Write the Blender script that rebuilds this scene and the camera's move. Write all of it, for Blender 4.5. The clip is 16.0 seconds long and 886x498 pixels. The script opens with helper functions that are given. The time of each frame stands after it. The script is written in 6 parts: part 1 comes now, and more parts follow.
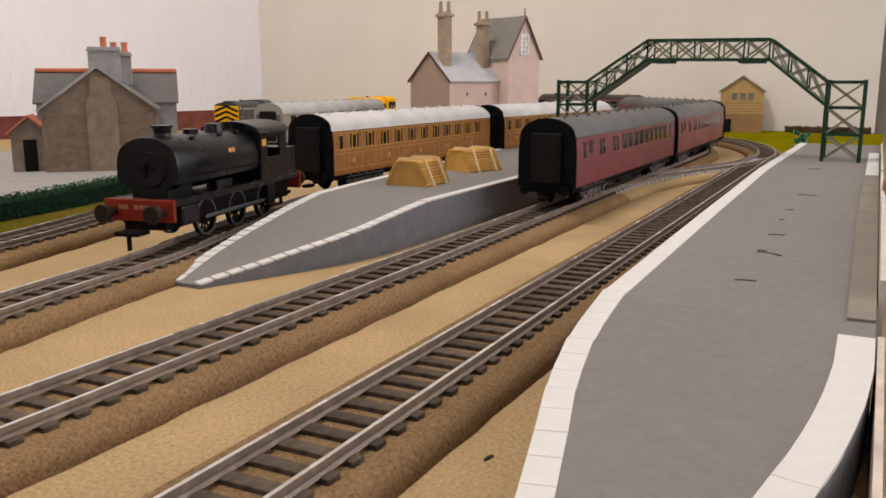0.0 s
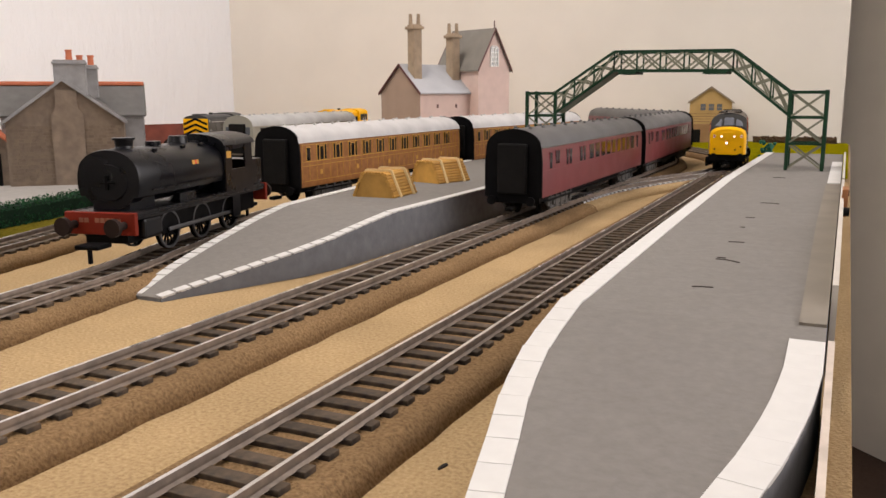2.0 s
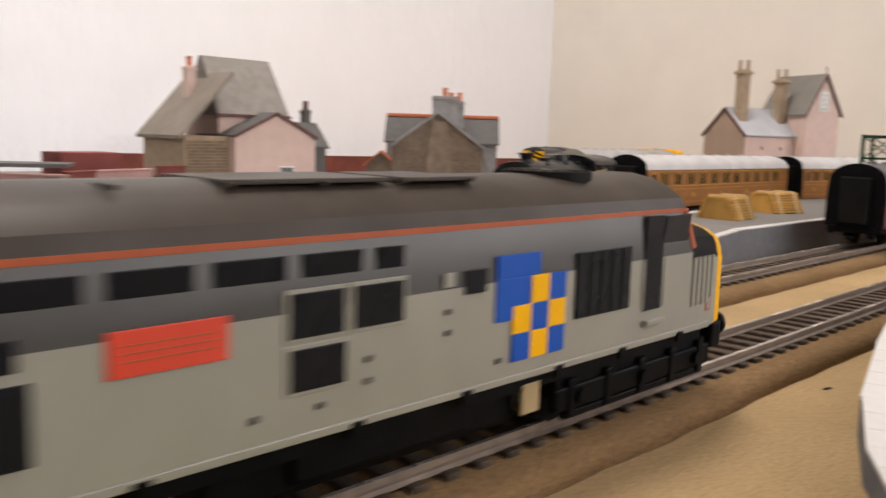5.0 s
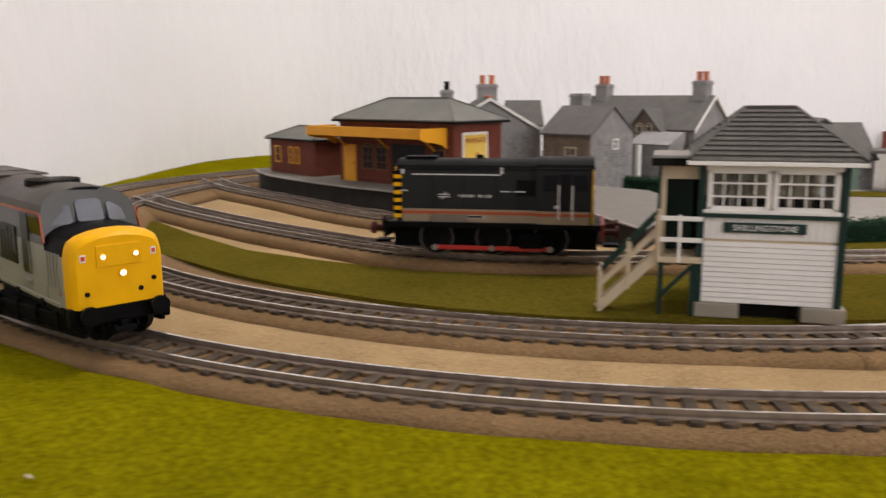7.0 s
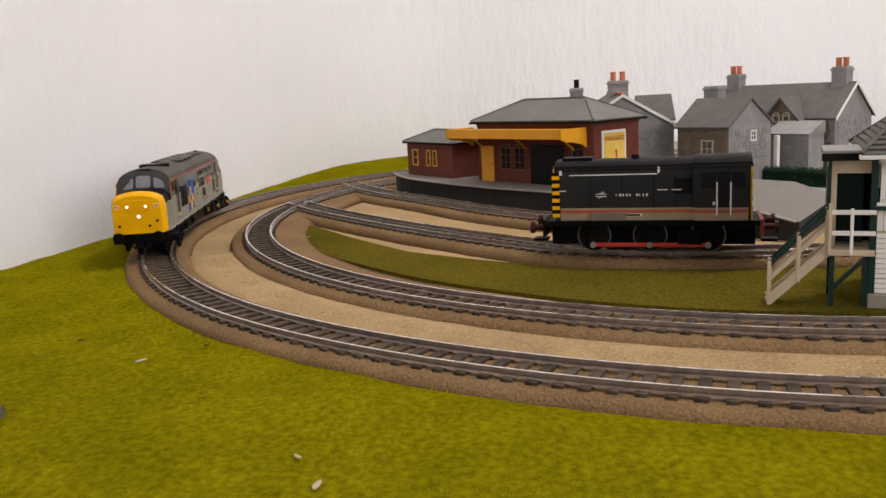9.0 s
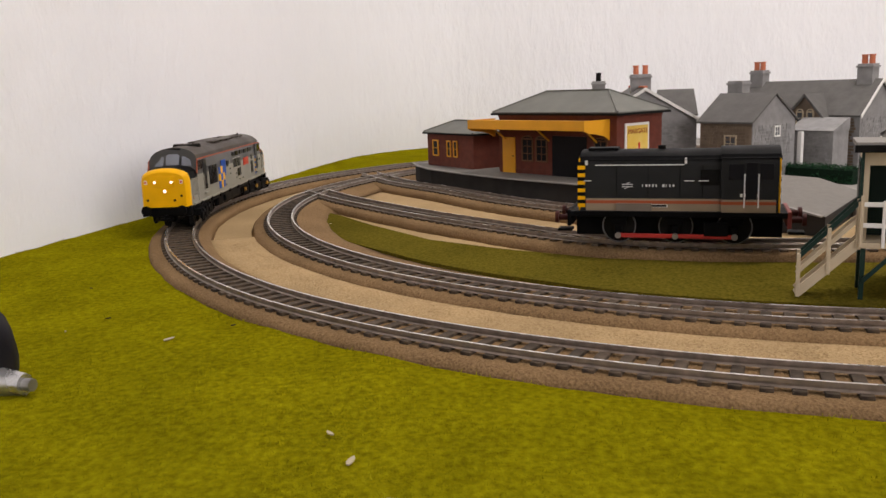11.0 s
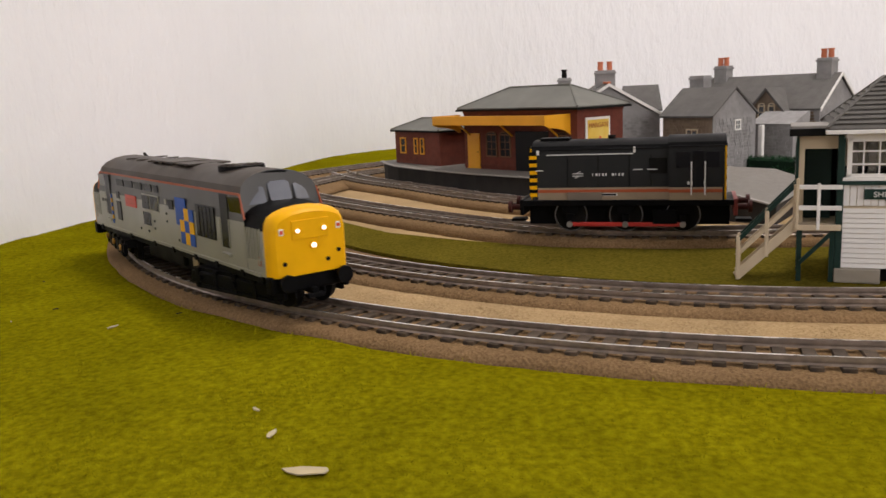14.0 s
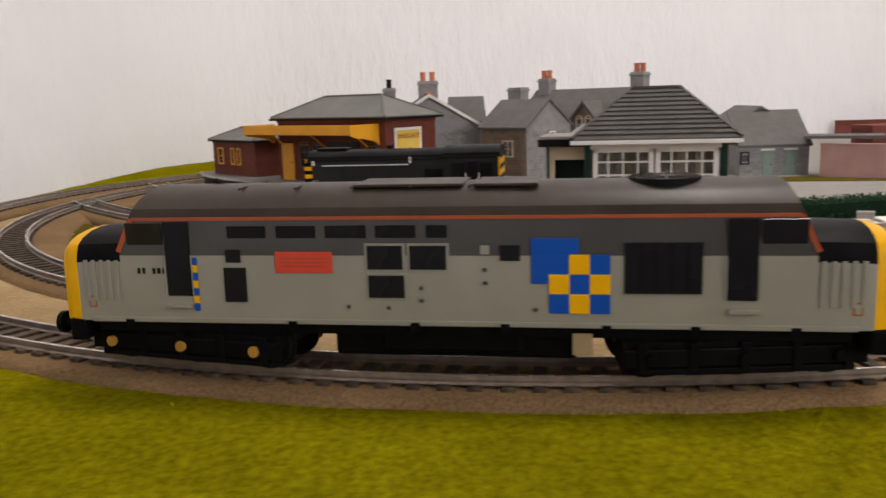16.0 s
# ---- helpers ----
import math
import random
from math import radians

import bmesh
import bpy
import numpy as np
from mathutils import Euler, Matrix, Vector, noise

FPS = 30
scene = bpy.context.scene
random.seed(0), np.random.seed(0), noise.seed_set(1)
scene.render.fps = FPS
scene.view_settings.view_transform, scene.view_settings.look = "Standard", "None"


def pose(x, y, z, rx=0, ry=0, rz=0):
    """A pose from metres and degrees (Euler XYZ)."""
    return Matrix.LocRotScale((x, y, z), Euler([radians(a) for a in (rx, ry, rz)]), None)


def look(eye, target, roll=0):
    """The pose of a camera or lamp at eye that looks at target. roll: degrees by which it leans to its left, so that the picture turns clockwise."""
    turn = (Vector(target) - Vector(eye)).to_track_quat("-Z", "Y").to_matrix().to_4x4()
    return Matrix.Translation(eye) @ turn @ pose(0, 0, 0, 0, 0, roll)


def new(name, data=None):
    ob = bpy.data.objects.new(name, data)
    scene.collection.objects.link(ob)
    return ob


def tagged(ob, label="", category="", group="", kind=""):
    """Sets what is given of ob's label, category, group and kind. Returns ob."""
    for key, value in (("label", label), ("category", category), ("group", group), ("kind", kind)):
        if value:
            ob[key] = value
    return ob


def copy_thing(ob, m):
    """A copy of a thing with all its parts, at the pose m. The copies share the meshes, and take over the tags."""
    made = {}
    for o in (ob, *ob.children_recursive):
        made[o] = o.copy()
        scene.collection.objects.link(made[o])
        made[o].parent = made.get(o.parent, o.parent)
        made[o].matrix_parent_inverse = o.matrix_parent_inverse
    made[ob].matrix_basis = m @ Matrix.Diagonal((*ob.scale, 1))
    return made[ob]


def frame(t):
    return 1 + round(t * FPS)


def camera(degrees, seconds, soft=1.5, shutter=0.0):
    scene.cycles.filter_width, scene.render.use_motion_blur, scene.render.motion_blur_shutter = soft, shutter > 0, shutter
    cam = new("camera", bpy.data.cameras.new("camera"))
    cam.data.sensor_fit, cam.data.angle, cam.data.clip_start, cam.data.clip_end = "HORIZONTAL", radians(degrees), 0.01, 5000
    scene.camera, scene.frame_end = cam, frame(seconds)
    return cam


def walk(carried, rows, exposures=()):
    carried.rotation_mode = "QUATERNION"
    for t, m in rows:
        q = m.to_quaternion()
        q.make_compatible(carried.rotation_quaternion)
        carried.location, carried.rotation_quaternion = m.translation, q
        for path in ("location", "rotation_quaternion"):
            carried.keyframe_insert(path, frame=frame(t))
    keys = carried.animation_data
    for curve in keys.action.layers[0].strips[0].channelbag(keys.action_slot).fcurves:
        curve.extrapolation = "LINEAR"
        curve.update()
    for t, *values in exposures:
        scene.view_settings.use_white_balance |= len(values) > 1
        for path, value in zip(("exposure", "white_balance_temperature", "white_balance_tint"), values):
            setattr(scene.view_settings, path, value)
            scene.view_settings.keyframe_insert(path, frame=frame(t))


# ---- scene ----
cam = camera(55.5, 16.0, soft=1.5, shutter=0.4)
# seconds; place in millimetres; yaw, pitch and roll in degrees
PATH = [
    (0.0, 94.9, 12.8, 78.0, 27.05, -11.20, -0.02),
    (0.5, 94.1, 15.4, 79.5, 25.81, -10.13, 0.05),
    (1.0, 97.3, 15.2, 78.5, 25.51, -10.07, 0.40),
    (1.5, 99.1, 15.1, 77.1, 25.43, -10.31, 0.16),
    (2.0, 99.7, 14.7, 77.3, 25.39, -10.38, 0.21),
    (2.5, 100.7, 14.0, 76.7, 25.26, -10.53, 0.15),
    (3.0, 101.4, 14.8, 75.5, 25.56, -10.51, 0.04),
    (3.2, 101.4, 12.5, 75.0, 25.85, -10.66, -0.09),
    (5.3, 116.9, -116.3, 66.4, 50.40, -7.42, -1.96),
    (5.5, 126.0, -145.3, 67.4, 55.13, -8.44, -1.54),
    (5.8, 144.5, -166.7, 73.8, 64.40, -9.77, -0.30),
    (6.1, 160.0, -214.3, 75.9, 72.53, -9.20, -0.18),
    (6.5, 184.5, -253.8, 83.2, 80.58, -10.53, -0.02),
    (7.0, 206.5, -295.5, 90.1, 87.64, -10.43, 0.29),
    (7.2, 211.1, -304.2, 93.5, 89.64, -10.51, 1.30),
    (7.5, 216.9, -312.6, 95.5, 91.48, -10.52, 1.48),
    (8.0, 223.1, -320.2, 98.1, 93.27, -10.54, 2.40),
    (8.5, 226.0, -322.3, 98.1, 94.01, -10.64, 2.85),
    (9.0, 228.0, -324.5, 97.4, 94.34, -10.60, 2.94),
    (11.5, 229.2, -331.5, 92.9, 95.42, -10.91, 1.94),
    (12.0, 235.7, -329.4, 92.3, 95.51, -10.78, 2.39),
    (12.5, 233.3, -327.8, 89.5, 95.72, -10.83, 2.91),
    (13.0, 234.5, -324.5, 89.5, 95.62, -10.67, 2.89),
    (13.5, 232.3, -320.8, 87.0, 95.09, -10.76, 2.79),
    (14.0, 232.8, -313.5, 86.1, 94.32, -10.59, 2.50),
    (14.5, 229.7, -304.0, 86.7, 93.45, -10.64, 2.69),
    (15.0, 228.7, -292.7, 85.7, 91.81, -10.54, 2.62),
    (15.5, 224.1, -279.8, 84.2, 89.52, -10.31, 2.18),
    (16.0, 214.1, -258.5, 82.3, 86.39, -10.12, 1.77),
]
S = 0.001
EXPOSURES = [(0.0, 0.05), (1.5, 0.2), (3.0, 0.25), (5.4, 0.15), (6.2, 0.05), (7.0, 0.0), (9.0, 0.0), (14.0, 0.0), (15.0, -0.05), (16.0, -0.12)]
walk(cam, [(t, pose(x * S, y * S, z * S, 90 + pitch, roll, yaw)) for t, x, y, z, yaw, pitch, roll in PATH], EXPOSURES)

# ---- light: a big window in the slanted wall ----
world = bpy.data.worlds.new("sky")
scene.world = world
world.use_nodes = True
sky = world.node_tree.nodes.new("ShaderNodeTexSky")
sky.sky_type, sky.sun_disc = "NISHITA", False
sky.sun_elevation, sky.sun_rotation = radians(35), radians(60)
world.node_tree.links.new(sky.outputs[0], world.node_tree.nodes["Background"].inputs[0])
world.node_tree.nodes["Background"].inputs[1].default_value = 0.12


def area(name, eye, target, w, h, watts, color):
    data = bpy.data.lights.new(name, "AREA")
    data.shape, data.size, data.size_y, data.energy, data.color = "RECTANGLE", w, h, watts, color
    ob = new(name, data)
    ob.matrix_world = look(eye, target)
    return ob


area("window_light", (1.27, 1.02, 0.72), (-0.45, -0.6, 0.1), 1.5, 1.2, 18.5, (1.0, 0.90, 0.88))
# added overhead fill, brightens the layout beyond what the window gives
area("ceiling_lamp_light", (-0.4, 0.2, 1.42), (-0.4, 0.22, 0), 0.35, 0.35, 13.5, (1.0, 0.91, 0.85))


# ---- materials ----
def mat(name, color, rough=0.6, metal=0.0, vary=0.12, scale=60.0, bump=0.0, bump_scale=None, color2=None, spec=None, patch=8.0, obj_var=0.0):
    m = bpy.data.materials.new(name)
    m.use_nodes = True
    nt = m.node_tree
    n, l = nt.nodes, nt.links
    b = n["Principled BSDF"]
    b.inputs["Roughness"].default_value, b.inputs["Metallic"].default_value = rough, metal
    b.inputs["Specular IOR Level"].default_value = spec if spec is not None else (0.13 if max(color) < 0.06 else 0.4)
    co = n.new("ShaderNodeTexCoord")

    def tex(sc, detail=4.0):
        t = n.new("ShaderNodeTexNoise")
        t.inputs["Scale"].default_value, t.inputs["Detail"].default_value = sc, detail
        l.new(co.outputs["Object"], t.inputs["Vector"])
        return t.outputs["Fac"]

    def ramp(fac, lo, hi, a=0.3, z=0.7):
        r = n.new("ShaderNodeValToRGB")
        r.color_ramp.elements[0].position, r.color_ramp.elements[1].position = a, z
        r.color_ramp.elements[0].color, r.color_ramp.elements[1].color = (*lo, 1), (*hi, 1)
        l.new(fac, r.inputs[0])
        return r.outputs[0]

    c2 = color2 or [min(1, c * (1 + vary)) for c in color]
    c1 = color if color2 else [c * (1 - vary) for c in color]
    fine = ramp(tex(scale), c1, c2)
    big = ramp(tex(patch, 3.0), [1 - vary * 0.8] * 3, [1 + 0 * vary] * 3, 0.35, 0.65)
    mix = n.new("ShaderNodeMix")
    mix.data_type, mix.blend_type = "RGBA", "MULTIPLY"
    mix.inputs[0].default_value = 1.0
    l.new(fine, mix.inputs[6]), l.new(big, mix.inputs[7])
    out = mix.outputs[2]
    if obj_var:
        info = n.new("ShaderNodeObjectInfo")
        rr = ramp(info.outputs["Random"], [1 - obj_var] * 3, [1 + obj_var] * 3, 0, 1)
        mx = n.new("ShaderNodeMix")
        mx.data_type, mx.blend_type = "RGBA", "MULTIPLY"
        mx.inputs[0].default_value = 1.0
        l.new(out, mx.inputs[6]), l.new(rr, mx.inputs[7])
        out = mx.outputs[2]
    l.new(out, b.inputs["Base Color"])
    rv = ramp(tex(scale * 0.4), [max(0.02, rough - 0.08)] * 3, [min(1, rough + 0.08)] * 3)
    l.new(rv, b.inputs["Roughness"])
    if bump:
        bp = n.new("ShaderNodeBump")
        bp.inputs["Strength"].default_value, bp.inputs["Distance"].default_value = bump, 0.001
        l.new(tex(bump_scale or scale * 3, 6.0), bp.inputs["Height"])
        l.new(bp.outputs[0], b.inputs["Normal"])
    return m


def glow(name, color, strength):
    m = bpy.data.materials.new(name)
    m.use_nodes = True
    b = m.node_tree.nodes["Principled BSDF"]
    b.inputs["Base Color"].default_value = (*color, 1)
    b.inputs["Emission Color"].default_value, b.inputs["Emission Strength"].default_value = (*color, 1), strength
    return m


def glass(name, tint=(0.75, 0.8, 0.82), rough=0.03):
    m = bpy.data.materials.new(name)
    m.use_nodes = True
    b = m.node_tree.nodes["Principled BSDF"]
    b.inputs["Base Color"].default_value = (*tint, 1)
    b.inputs["Roughness"].default_value, b.inputs["Transmission Weight"].default_value, b.inputs["IOR"].default_value = rough, 1.0, 1.2
    return m


def embossed_paper(name, color):
    """White wallpaper with an upright embossed grain."""
    m = mat(name, color, 0.75, vary=0.02, scale=8, patch=1.5)
    n, l = m.node_tree.nodes, m.node_tree.links
    co, mp, tx, bp = n.new("ShaderNodeTexCoord"), n.new("ShaderNodeMapping"), n.new("ShaderNodeTexNoise"), n.new("ShaderNodeBump")
    mp.inputs["Scale"].default_value = (1.0, 1.0, 0.38)
    tx.inputs["Scale"].default_value, tx.inputs["Detail"].default_value, tx.inputs["Roughness"].default_value = 62.0, 5.0, 0.62
    bp.inputs["Strength"].default_value, bp.inputs["Distance"].default_value = 0.62, 0.006
    l.new(co.outputs["Object"], mp.inputs["Vector"]), l.new(mp.outputs[0], tx.inputs["Vector"]), l.new(tx.outputs["Fac"], bp.inputs["Height"])
    l.new(bp.outputs[0], n["Principled BSDF"].inputs["Normal"])
    return m


M_WALL = embossed_paper("white_embossed_paper", (0.84, 0.85, 0.88))
M_WALL2 = mat("cream_wall_paint", (0.76, 0.715, 0.64), 0.8, vary=0.03, scale=12, patch=2, bump=0.15, bump_scale=300)
M_SAND = mat("tan_sand_scatter", (0.34, 0.23, 0.117), 0.95, spec=0.05, color2=(0.50, 0.36, 0.19), vary=0.22, scale=900, patch=18, bump=0.9, bump_scale=900)
M_BED = mat("brown_foam_ballast", (0.155, 0.097, 0.047), 0.95, spec=0.05, color2=(0.30, 0.192, 0.097), vary=0.2, scale=1100, patch=25, bump=0.9, bump_scale=1100)
M_GRASS = mat("yellow_green_flock", (0.275, 0.244, 0.004), 1.0, spec=0.0, color2=(0.50, 0.442, 0.008), vary=0.24, scale=420, patch=28, bump=1.0, bump_scale=1300)
M_GRASS2 = mat("dull_green_flock", (0.075, 0.064, 0.008), 1.0, spec=0.0, color2=(0.155, 0.122, 0.017), vary=0.25, scale=700, patch=16, bump=1.0, bump_scale=1300)
M_SLEEPER = mat("weathered_black_plastic", (0.034, 0.027, 0.021), 0.75, spec=0.2, color2=(0.125, 0.09, 0.06), vary=0.2, scale=300, obj_var=0.3)
M_RAIL = mat("nickel_rail", (0.74, 0.70, 0.66), 0.25, metal=0.8, vary=0.15, scale=200)
M_RAILSIDE = mat("tarnished_rail_side", (0.27, 0.22, 0.18), 0.42, metal=0.5, vary=0.25, scale=250)
M_TARMAC = mat("grey_card_platform", (0.172, 0.16, 0.144), 0.85, vary=0.07, scale=400, patch=10, bump=0.15, bump_scale=800)
M_WHITE = mat("white_edge_paint", (0.58, 0.57, 0.545), 0.7, vary=0.05, scale=150)
M_STONE = mat("grey_platform_side", (0.135, 0.14, 0.15), 0.85, vary=0.12, scale=200, bump=0.2)
M_ROAD = mat("pale_grey_card", (0.27, 0.255, 0.235), 0.9, vary=0.07, scale=120)
M_YELLOW = mat("warning_yellow_paint", (0.82, 0.425, 0.001), 0.45, vary=0.06, scale=120, spec=0.14)
M_BLACK = mat("matt_black_plastic", (0.004, 0.004, 0.0045), 0.5, spec=0.06, vary=0.3, scale=200)
M_DARK = mat("dark_shadowed_plastic", (0.007, 0.0065, 0.006), 0.7, vary=0.3, scale=200)


# ---- building helpers (millimetres) ----
def thing(name, x, y, z, rz=0, label="", category="", group="", kind=""):
    ob = new(name)
    ob.matrix_world = pose(x * S, y * S, z * S, 0, 0, rz)
    return tagged(ob, label, category, group, kind)


def mesh_of(bm, material, smooth=False):
    me = bpy.data.meshes.new("mesh")
    bmesh.ops.recalc_face_normals(bm, faces=bm.faces[:])
    bm.to_mesh(me)
    bm.free()
    me.transform(Matrix.Scale(S, 4))
    for m in material if isinstance(material, (list, tuple)) else [material]:
        me.materials.append(m)
    if smooth:
        me.shade_smooth() if smooth is True else me.set_sharp_from_angle(angle=radians(smooth))
    return me


def part(name, bm, material, parent=None, label="", smooth=False, at=None):
    ob = new(name, mesh_of(bm, material, smooth))
    if parent is not None:
        ob.parent = parent
    if at is not None:
        ob.matrix_basis = at
    return tagged(ob, label)


def link(name, me, parent, m):
    ob = new(name, me)
    ob.parent = parent
    ob.matrix_basis = m
    return ob


def mm(x, y, z, rx=0, ry=0, rz=0):
    return pose(x * S, y * S, z * S, rx, ry, rz)


def box(bm, x0, x1, y0, y1, z0, z1, bevel=0.0, m=None):
    r = bmesh.ops.create_cube(bm, size=1.0)
    vs = r["verts"]
    for v in vs:
        v.co = Vector(((x0 + x1) / 2 + v.co.x * (x1 - x0), (y0 + y1) / 2 + v.co.y * (y1 - y0), (z0 + z1) / 2 + v.co.z * (z1 - z0)))
    if bevel:
        es = list({e for v in vs for e in v.link_edges})
        g = bmesh.ops.bevel(bm, geom=es, offset=bevel, segments=2, affect="EDGES", profile=0.5)
        vs = list({v for f in g["faces"] for v in f.verts} | {v for v in vs if v.is_valid})
    if m is not None:
        bmesh.ops.transform(bm, matrix=m, verts=vs)
    return vs


def cbox(*a, bevel=0.0, m=None):
    bm = bmesh.new()
    box(bm, *a, bevel=bevel, m=m)
    return bm


def cyl(bm, p0, p1, r0, r1=None, seg=16, caps=True):
    p0, p1 = Vector(p0), Vector(p1)
    d = p1 - p0
    r = bmesh.ops.create_cone(bm, cap_ends=caps, segments=seg, radius1=r0, radius2=r0 if r1 is None else r1, depth=d.length)
    q = d.to_track_quat("Z", "Y").to_matrix().to_4x4()
    bmesh.ops.transform(bm, matrix=Matrix.Translation((p0 + p1) / 2) @ q, verts=r["verts"])
    return r["verts"]


def ccyl(*a, **k):
    bm = bmesh.new()
    cyl(bm, *a, **k)
    return bm


def prism(bm, pts, h, axis="z", base=0.0):
    """A plan outline pushed along an axis from base to base + h."""
    put = {"z": lambda a, b, c: (a, b, c), "x": lambda a, b, c: (c, a, b), "y": lambda a, b, c: (a, c, b)}[axis]
    lo = [bm.verts.new(put(a, b, base)) for a, b in pts]
    hi = [bm.verts.new(put(a, b, base + h)) for a, b in pts]
    bm.faces.new(lo[::-1]), bm.faces.new(hi)
    for i in range(len(pts)):
        j = (i + 1) % len(pts)
        bm.faces.new((lo[i], lo[j], hi[j], hi[i]))
    return lo + hi


def cprism(*a, **k):
    bm = bmesh.new()
    prism(bm, *a, **k)
    return bm


def loft(sections, caps=True, closed=True):
    """Rings of equally many points, joined one to the next."""
    bm = bmesh.new()
    rings = [[bm.verts.new(p) for p in s] for s in sections]
    n = len(rings[0])
    for a, b in zip(rings, rings[1:]):
        for i in range(n if closed else n - 1):
            j = (i + 1) % n
            bm.faces.new((a[i], a[j], b[j], b[i]))
    if caps:
        bm.faces.new(rings[0][::-1]), bm.faces.new(rings[-1])
    return bm


def bar(bm, p0, p1, w, h):
    """A square bar from p0 to p1."""
    p0, p1 = Vector(p0), Vector(p1)
    d = p1 - p0
    vs = bmesh.ops.create_cube(bm, size=1.0)["verts"]
    q = d.to_track_quat("X", "Z").to_matrix().to_4x4()
    bmesh.ops.transform(bm, matrix=Matrix.Translation((p0 + p1) / 2) @ q @ Matrix.Diagonal((d.length, w, h, 1)), verts=vs)


def text_mesh(words, size, material, parent, m, name="lettering", depth=0.1):
    cu = bpy.data.curves.new("text", "FONT")
    cu.body, cu.size, cu.extrude, cu.align_x, cu.align_y = words, size * S, depth * S, "CENTER", "CENTER"
    tmp = bpy.data.objects.new("text", cu)
    scene.collection.objects.link(tmp)
    dg = bpy.context.evaluated_depsgraph_get()
    me = bpy.data.meshes.new_from_object(tmp.evaluated_get(dg))
    bpy.data.objects.remove(tmp)
    me.materials.clear()
    me.materials.append(material)
    return link(name, me, parent, m)


# ---- the plan ----
R_OUT, R_IN = 438.0, 371.0
Y_NEAR, Y_FAR = -143.7, 885.0
CX = -438.0
RAIL_TOP = 9.0


def oval(s, r=R_OUT):
    """A place and heading on the loop: s = 0 where the near curve begins, growing round that curve; below 0 along the straight to the far curve."""
    quarter = math.pi * r
    if s >= 0 and s <= quarter:
        a = s / r
        if r == R_OUT:
            # the flexible track tightens a little towards the wall
            k = min(1.0, max(0.0, (a - 0.70) / 0.44)) * min(1.0, (math.pi - a) / 0.5)
            r -= 2.5 * k * k * (3 - 2 * k)
        return CX + r * math.cos(a), Y_NEAR - r * math.sin(a), (-math.sin(a), -math.cos(a))
    if s > quarter:
        return CX - r, Y_NEAR + s - quarter, (0.0, 1.0)
    if s > Y_NEAR - Y_FAR:
        return CX + r, Y_NEAR - s, (0.0, -1.0)
    a = (Y_NEAR - Y_FAR - s) / r
    if a < math.pi:
        return CX + r * math.cos(a), Y_FAR + r * math.sin(a), (math.sin(a), -math.cos(a))
    return CX - r, Y_FAR - (a - math.pi) * r, (0.0, 1.0)


# ---- room ----
def wall(name, x0, x1, y0, y1, z0, z1, m):
    return tagged(part(name, cbox(x0, x1, y0, y1, z0, z1), m), kind="structure")


ZF, ZC = -760, 1500
wall("wall_west", -1160, -1060, -290, 1440, ZF, ZC, M_WALL)
# the papered end wall turns into the back wall on a soft curve
tagged(part("wall_south", cprism([(2500, -648), (-190, -648), (-300, -634), (-366, -624), (-438, -616), (-560, -605), (-666, -594), (-790, -578), (-880, -562), (-940, -542), (-990, -512), (-1026, -470), (-1048, -420), (-1058, -350), (-1060, -290), (-1160, -290), (-1160, -760), (2500, -760)], ZC - ZF, base=ZF), M_WALL, smooth=30), kind="structure")
wall("wall_north", -1160, 92, 1440, 1540, ZF, ZC, M_WALL2)
wall("wall_alcove", 0, 90, 1540, 2300, ZF, ZC, M_WALL2)
bm = bmesh.new()
box(bm, 0, 900, 0, 80, ZF, ZC)
box(bm, 2450, 3300, 0, 80, ZF, ZC)
box(bm, 900, 2450, 0, 80, ZF, 90)
box(bm, 900, 2450, 0, 80, 1360, ZC)
tagged(part("wall_slanted", bm, M_WALL2, at=mm(86, 2244, 0, 0, 0, -44)), kind="structure")
bm = bmesh.new()
for x in (900, 1675, 2410):
    box(bm, x, x + 40, 20, 60, 90, 1360)
for z in (90, 1320):
    box(bm, 900, 2450, 20, 60, z, z + 40)
tagged(part("window_1", bm, mat("white_window_frame", (0.8, 0.8, 0.78), 0.5), at=mm(86, 2244, 0, 0, 0, -44)), kind="structure")
# unseen closing wall, coloured dark so it bounces less light onto the layout
wall("wall_east", 2400, 2500, -648, 100, ZF, ZC, mat("bounce_cutting_brown", (0.20, 0.16, 0.125), 0.85, vary=0.08, scale=20, patch=3))
tagged(part("floor", cbox(-1160, 2500, -760, 2400, ZF - 20, ZF), mat("brown_carpet", (0.06, 0.035, 0.022), 0.95, vary=0.2, scale=300)), kind="structure")
tagged(part("ceiling", cbox(-1160, 2500, -760, 2400, ZC, ZC + 20), M_WALL), kind="structure")
tagged(part("baseboard", cbox(-1060, 106, -648, 1440, -40, 0), M_SAND), kind="structure")


# unseen body with a glowing disc, added to carry the overhead fill
lamp = thing("ceiling_lamp", -400, 200, 1440, 0, "added round white body for the overhead fill light, out of view", "ceiling lamp")
part("mount", ccyl((0, 0, 30), (0, 0, 60), 190, seg=40), mat("white_fill_body", (0.8, 0.8, 0.78), 0.5), lamp)
part("diffuser", ccyl((0, 0, 0), (0, 0, 30), 175, 188, seg=40), glow("fill_diffuser", (1.0, 0.95, 0.88), 1.0), lamp, smooth=40)


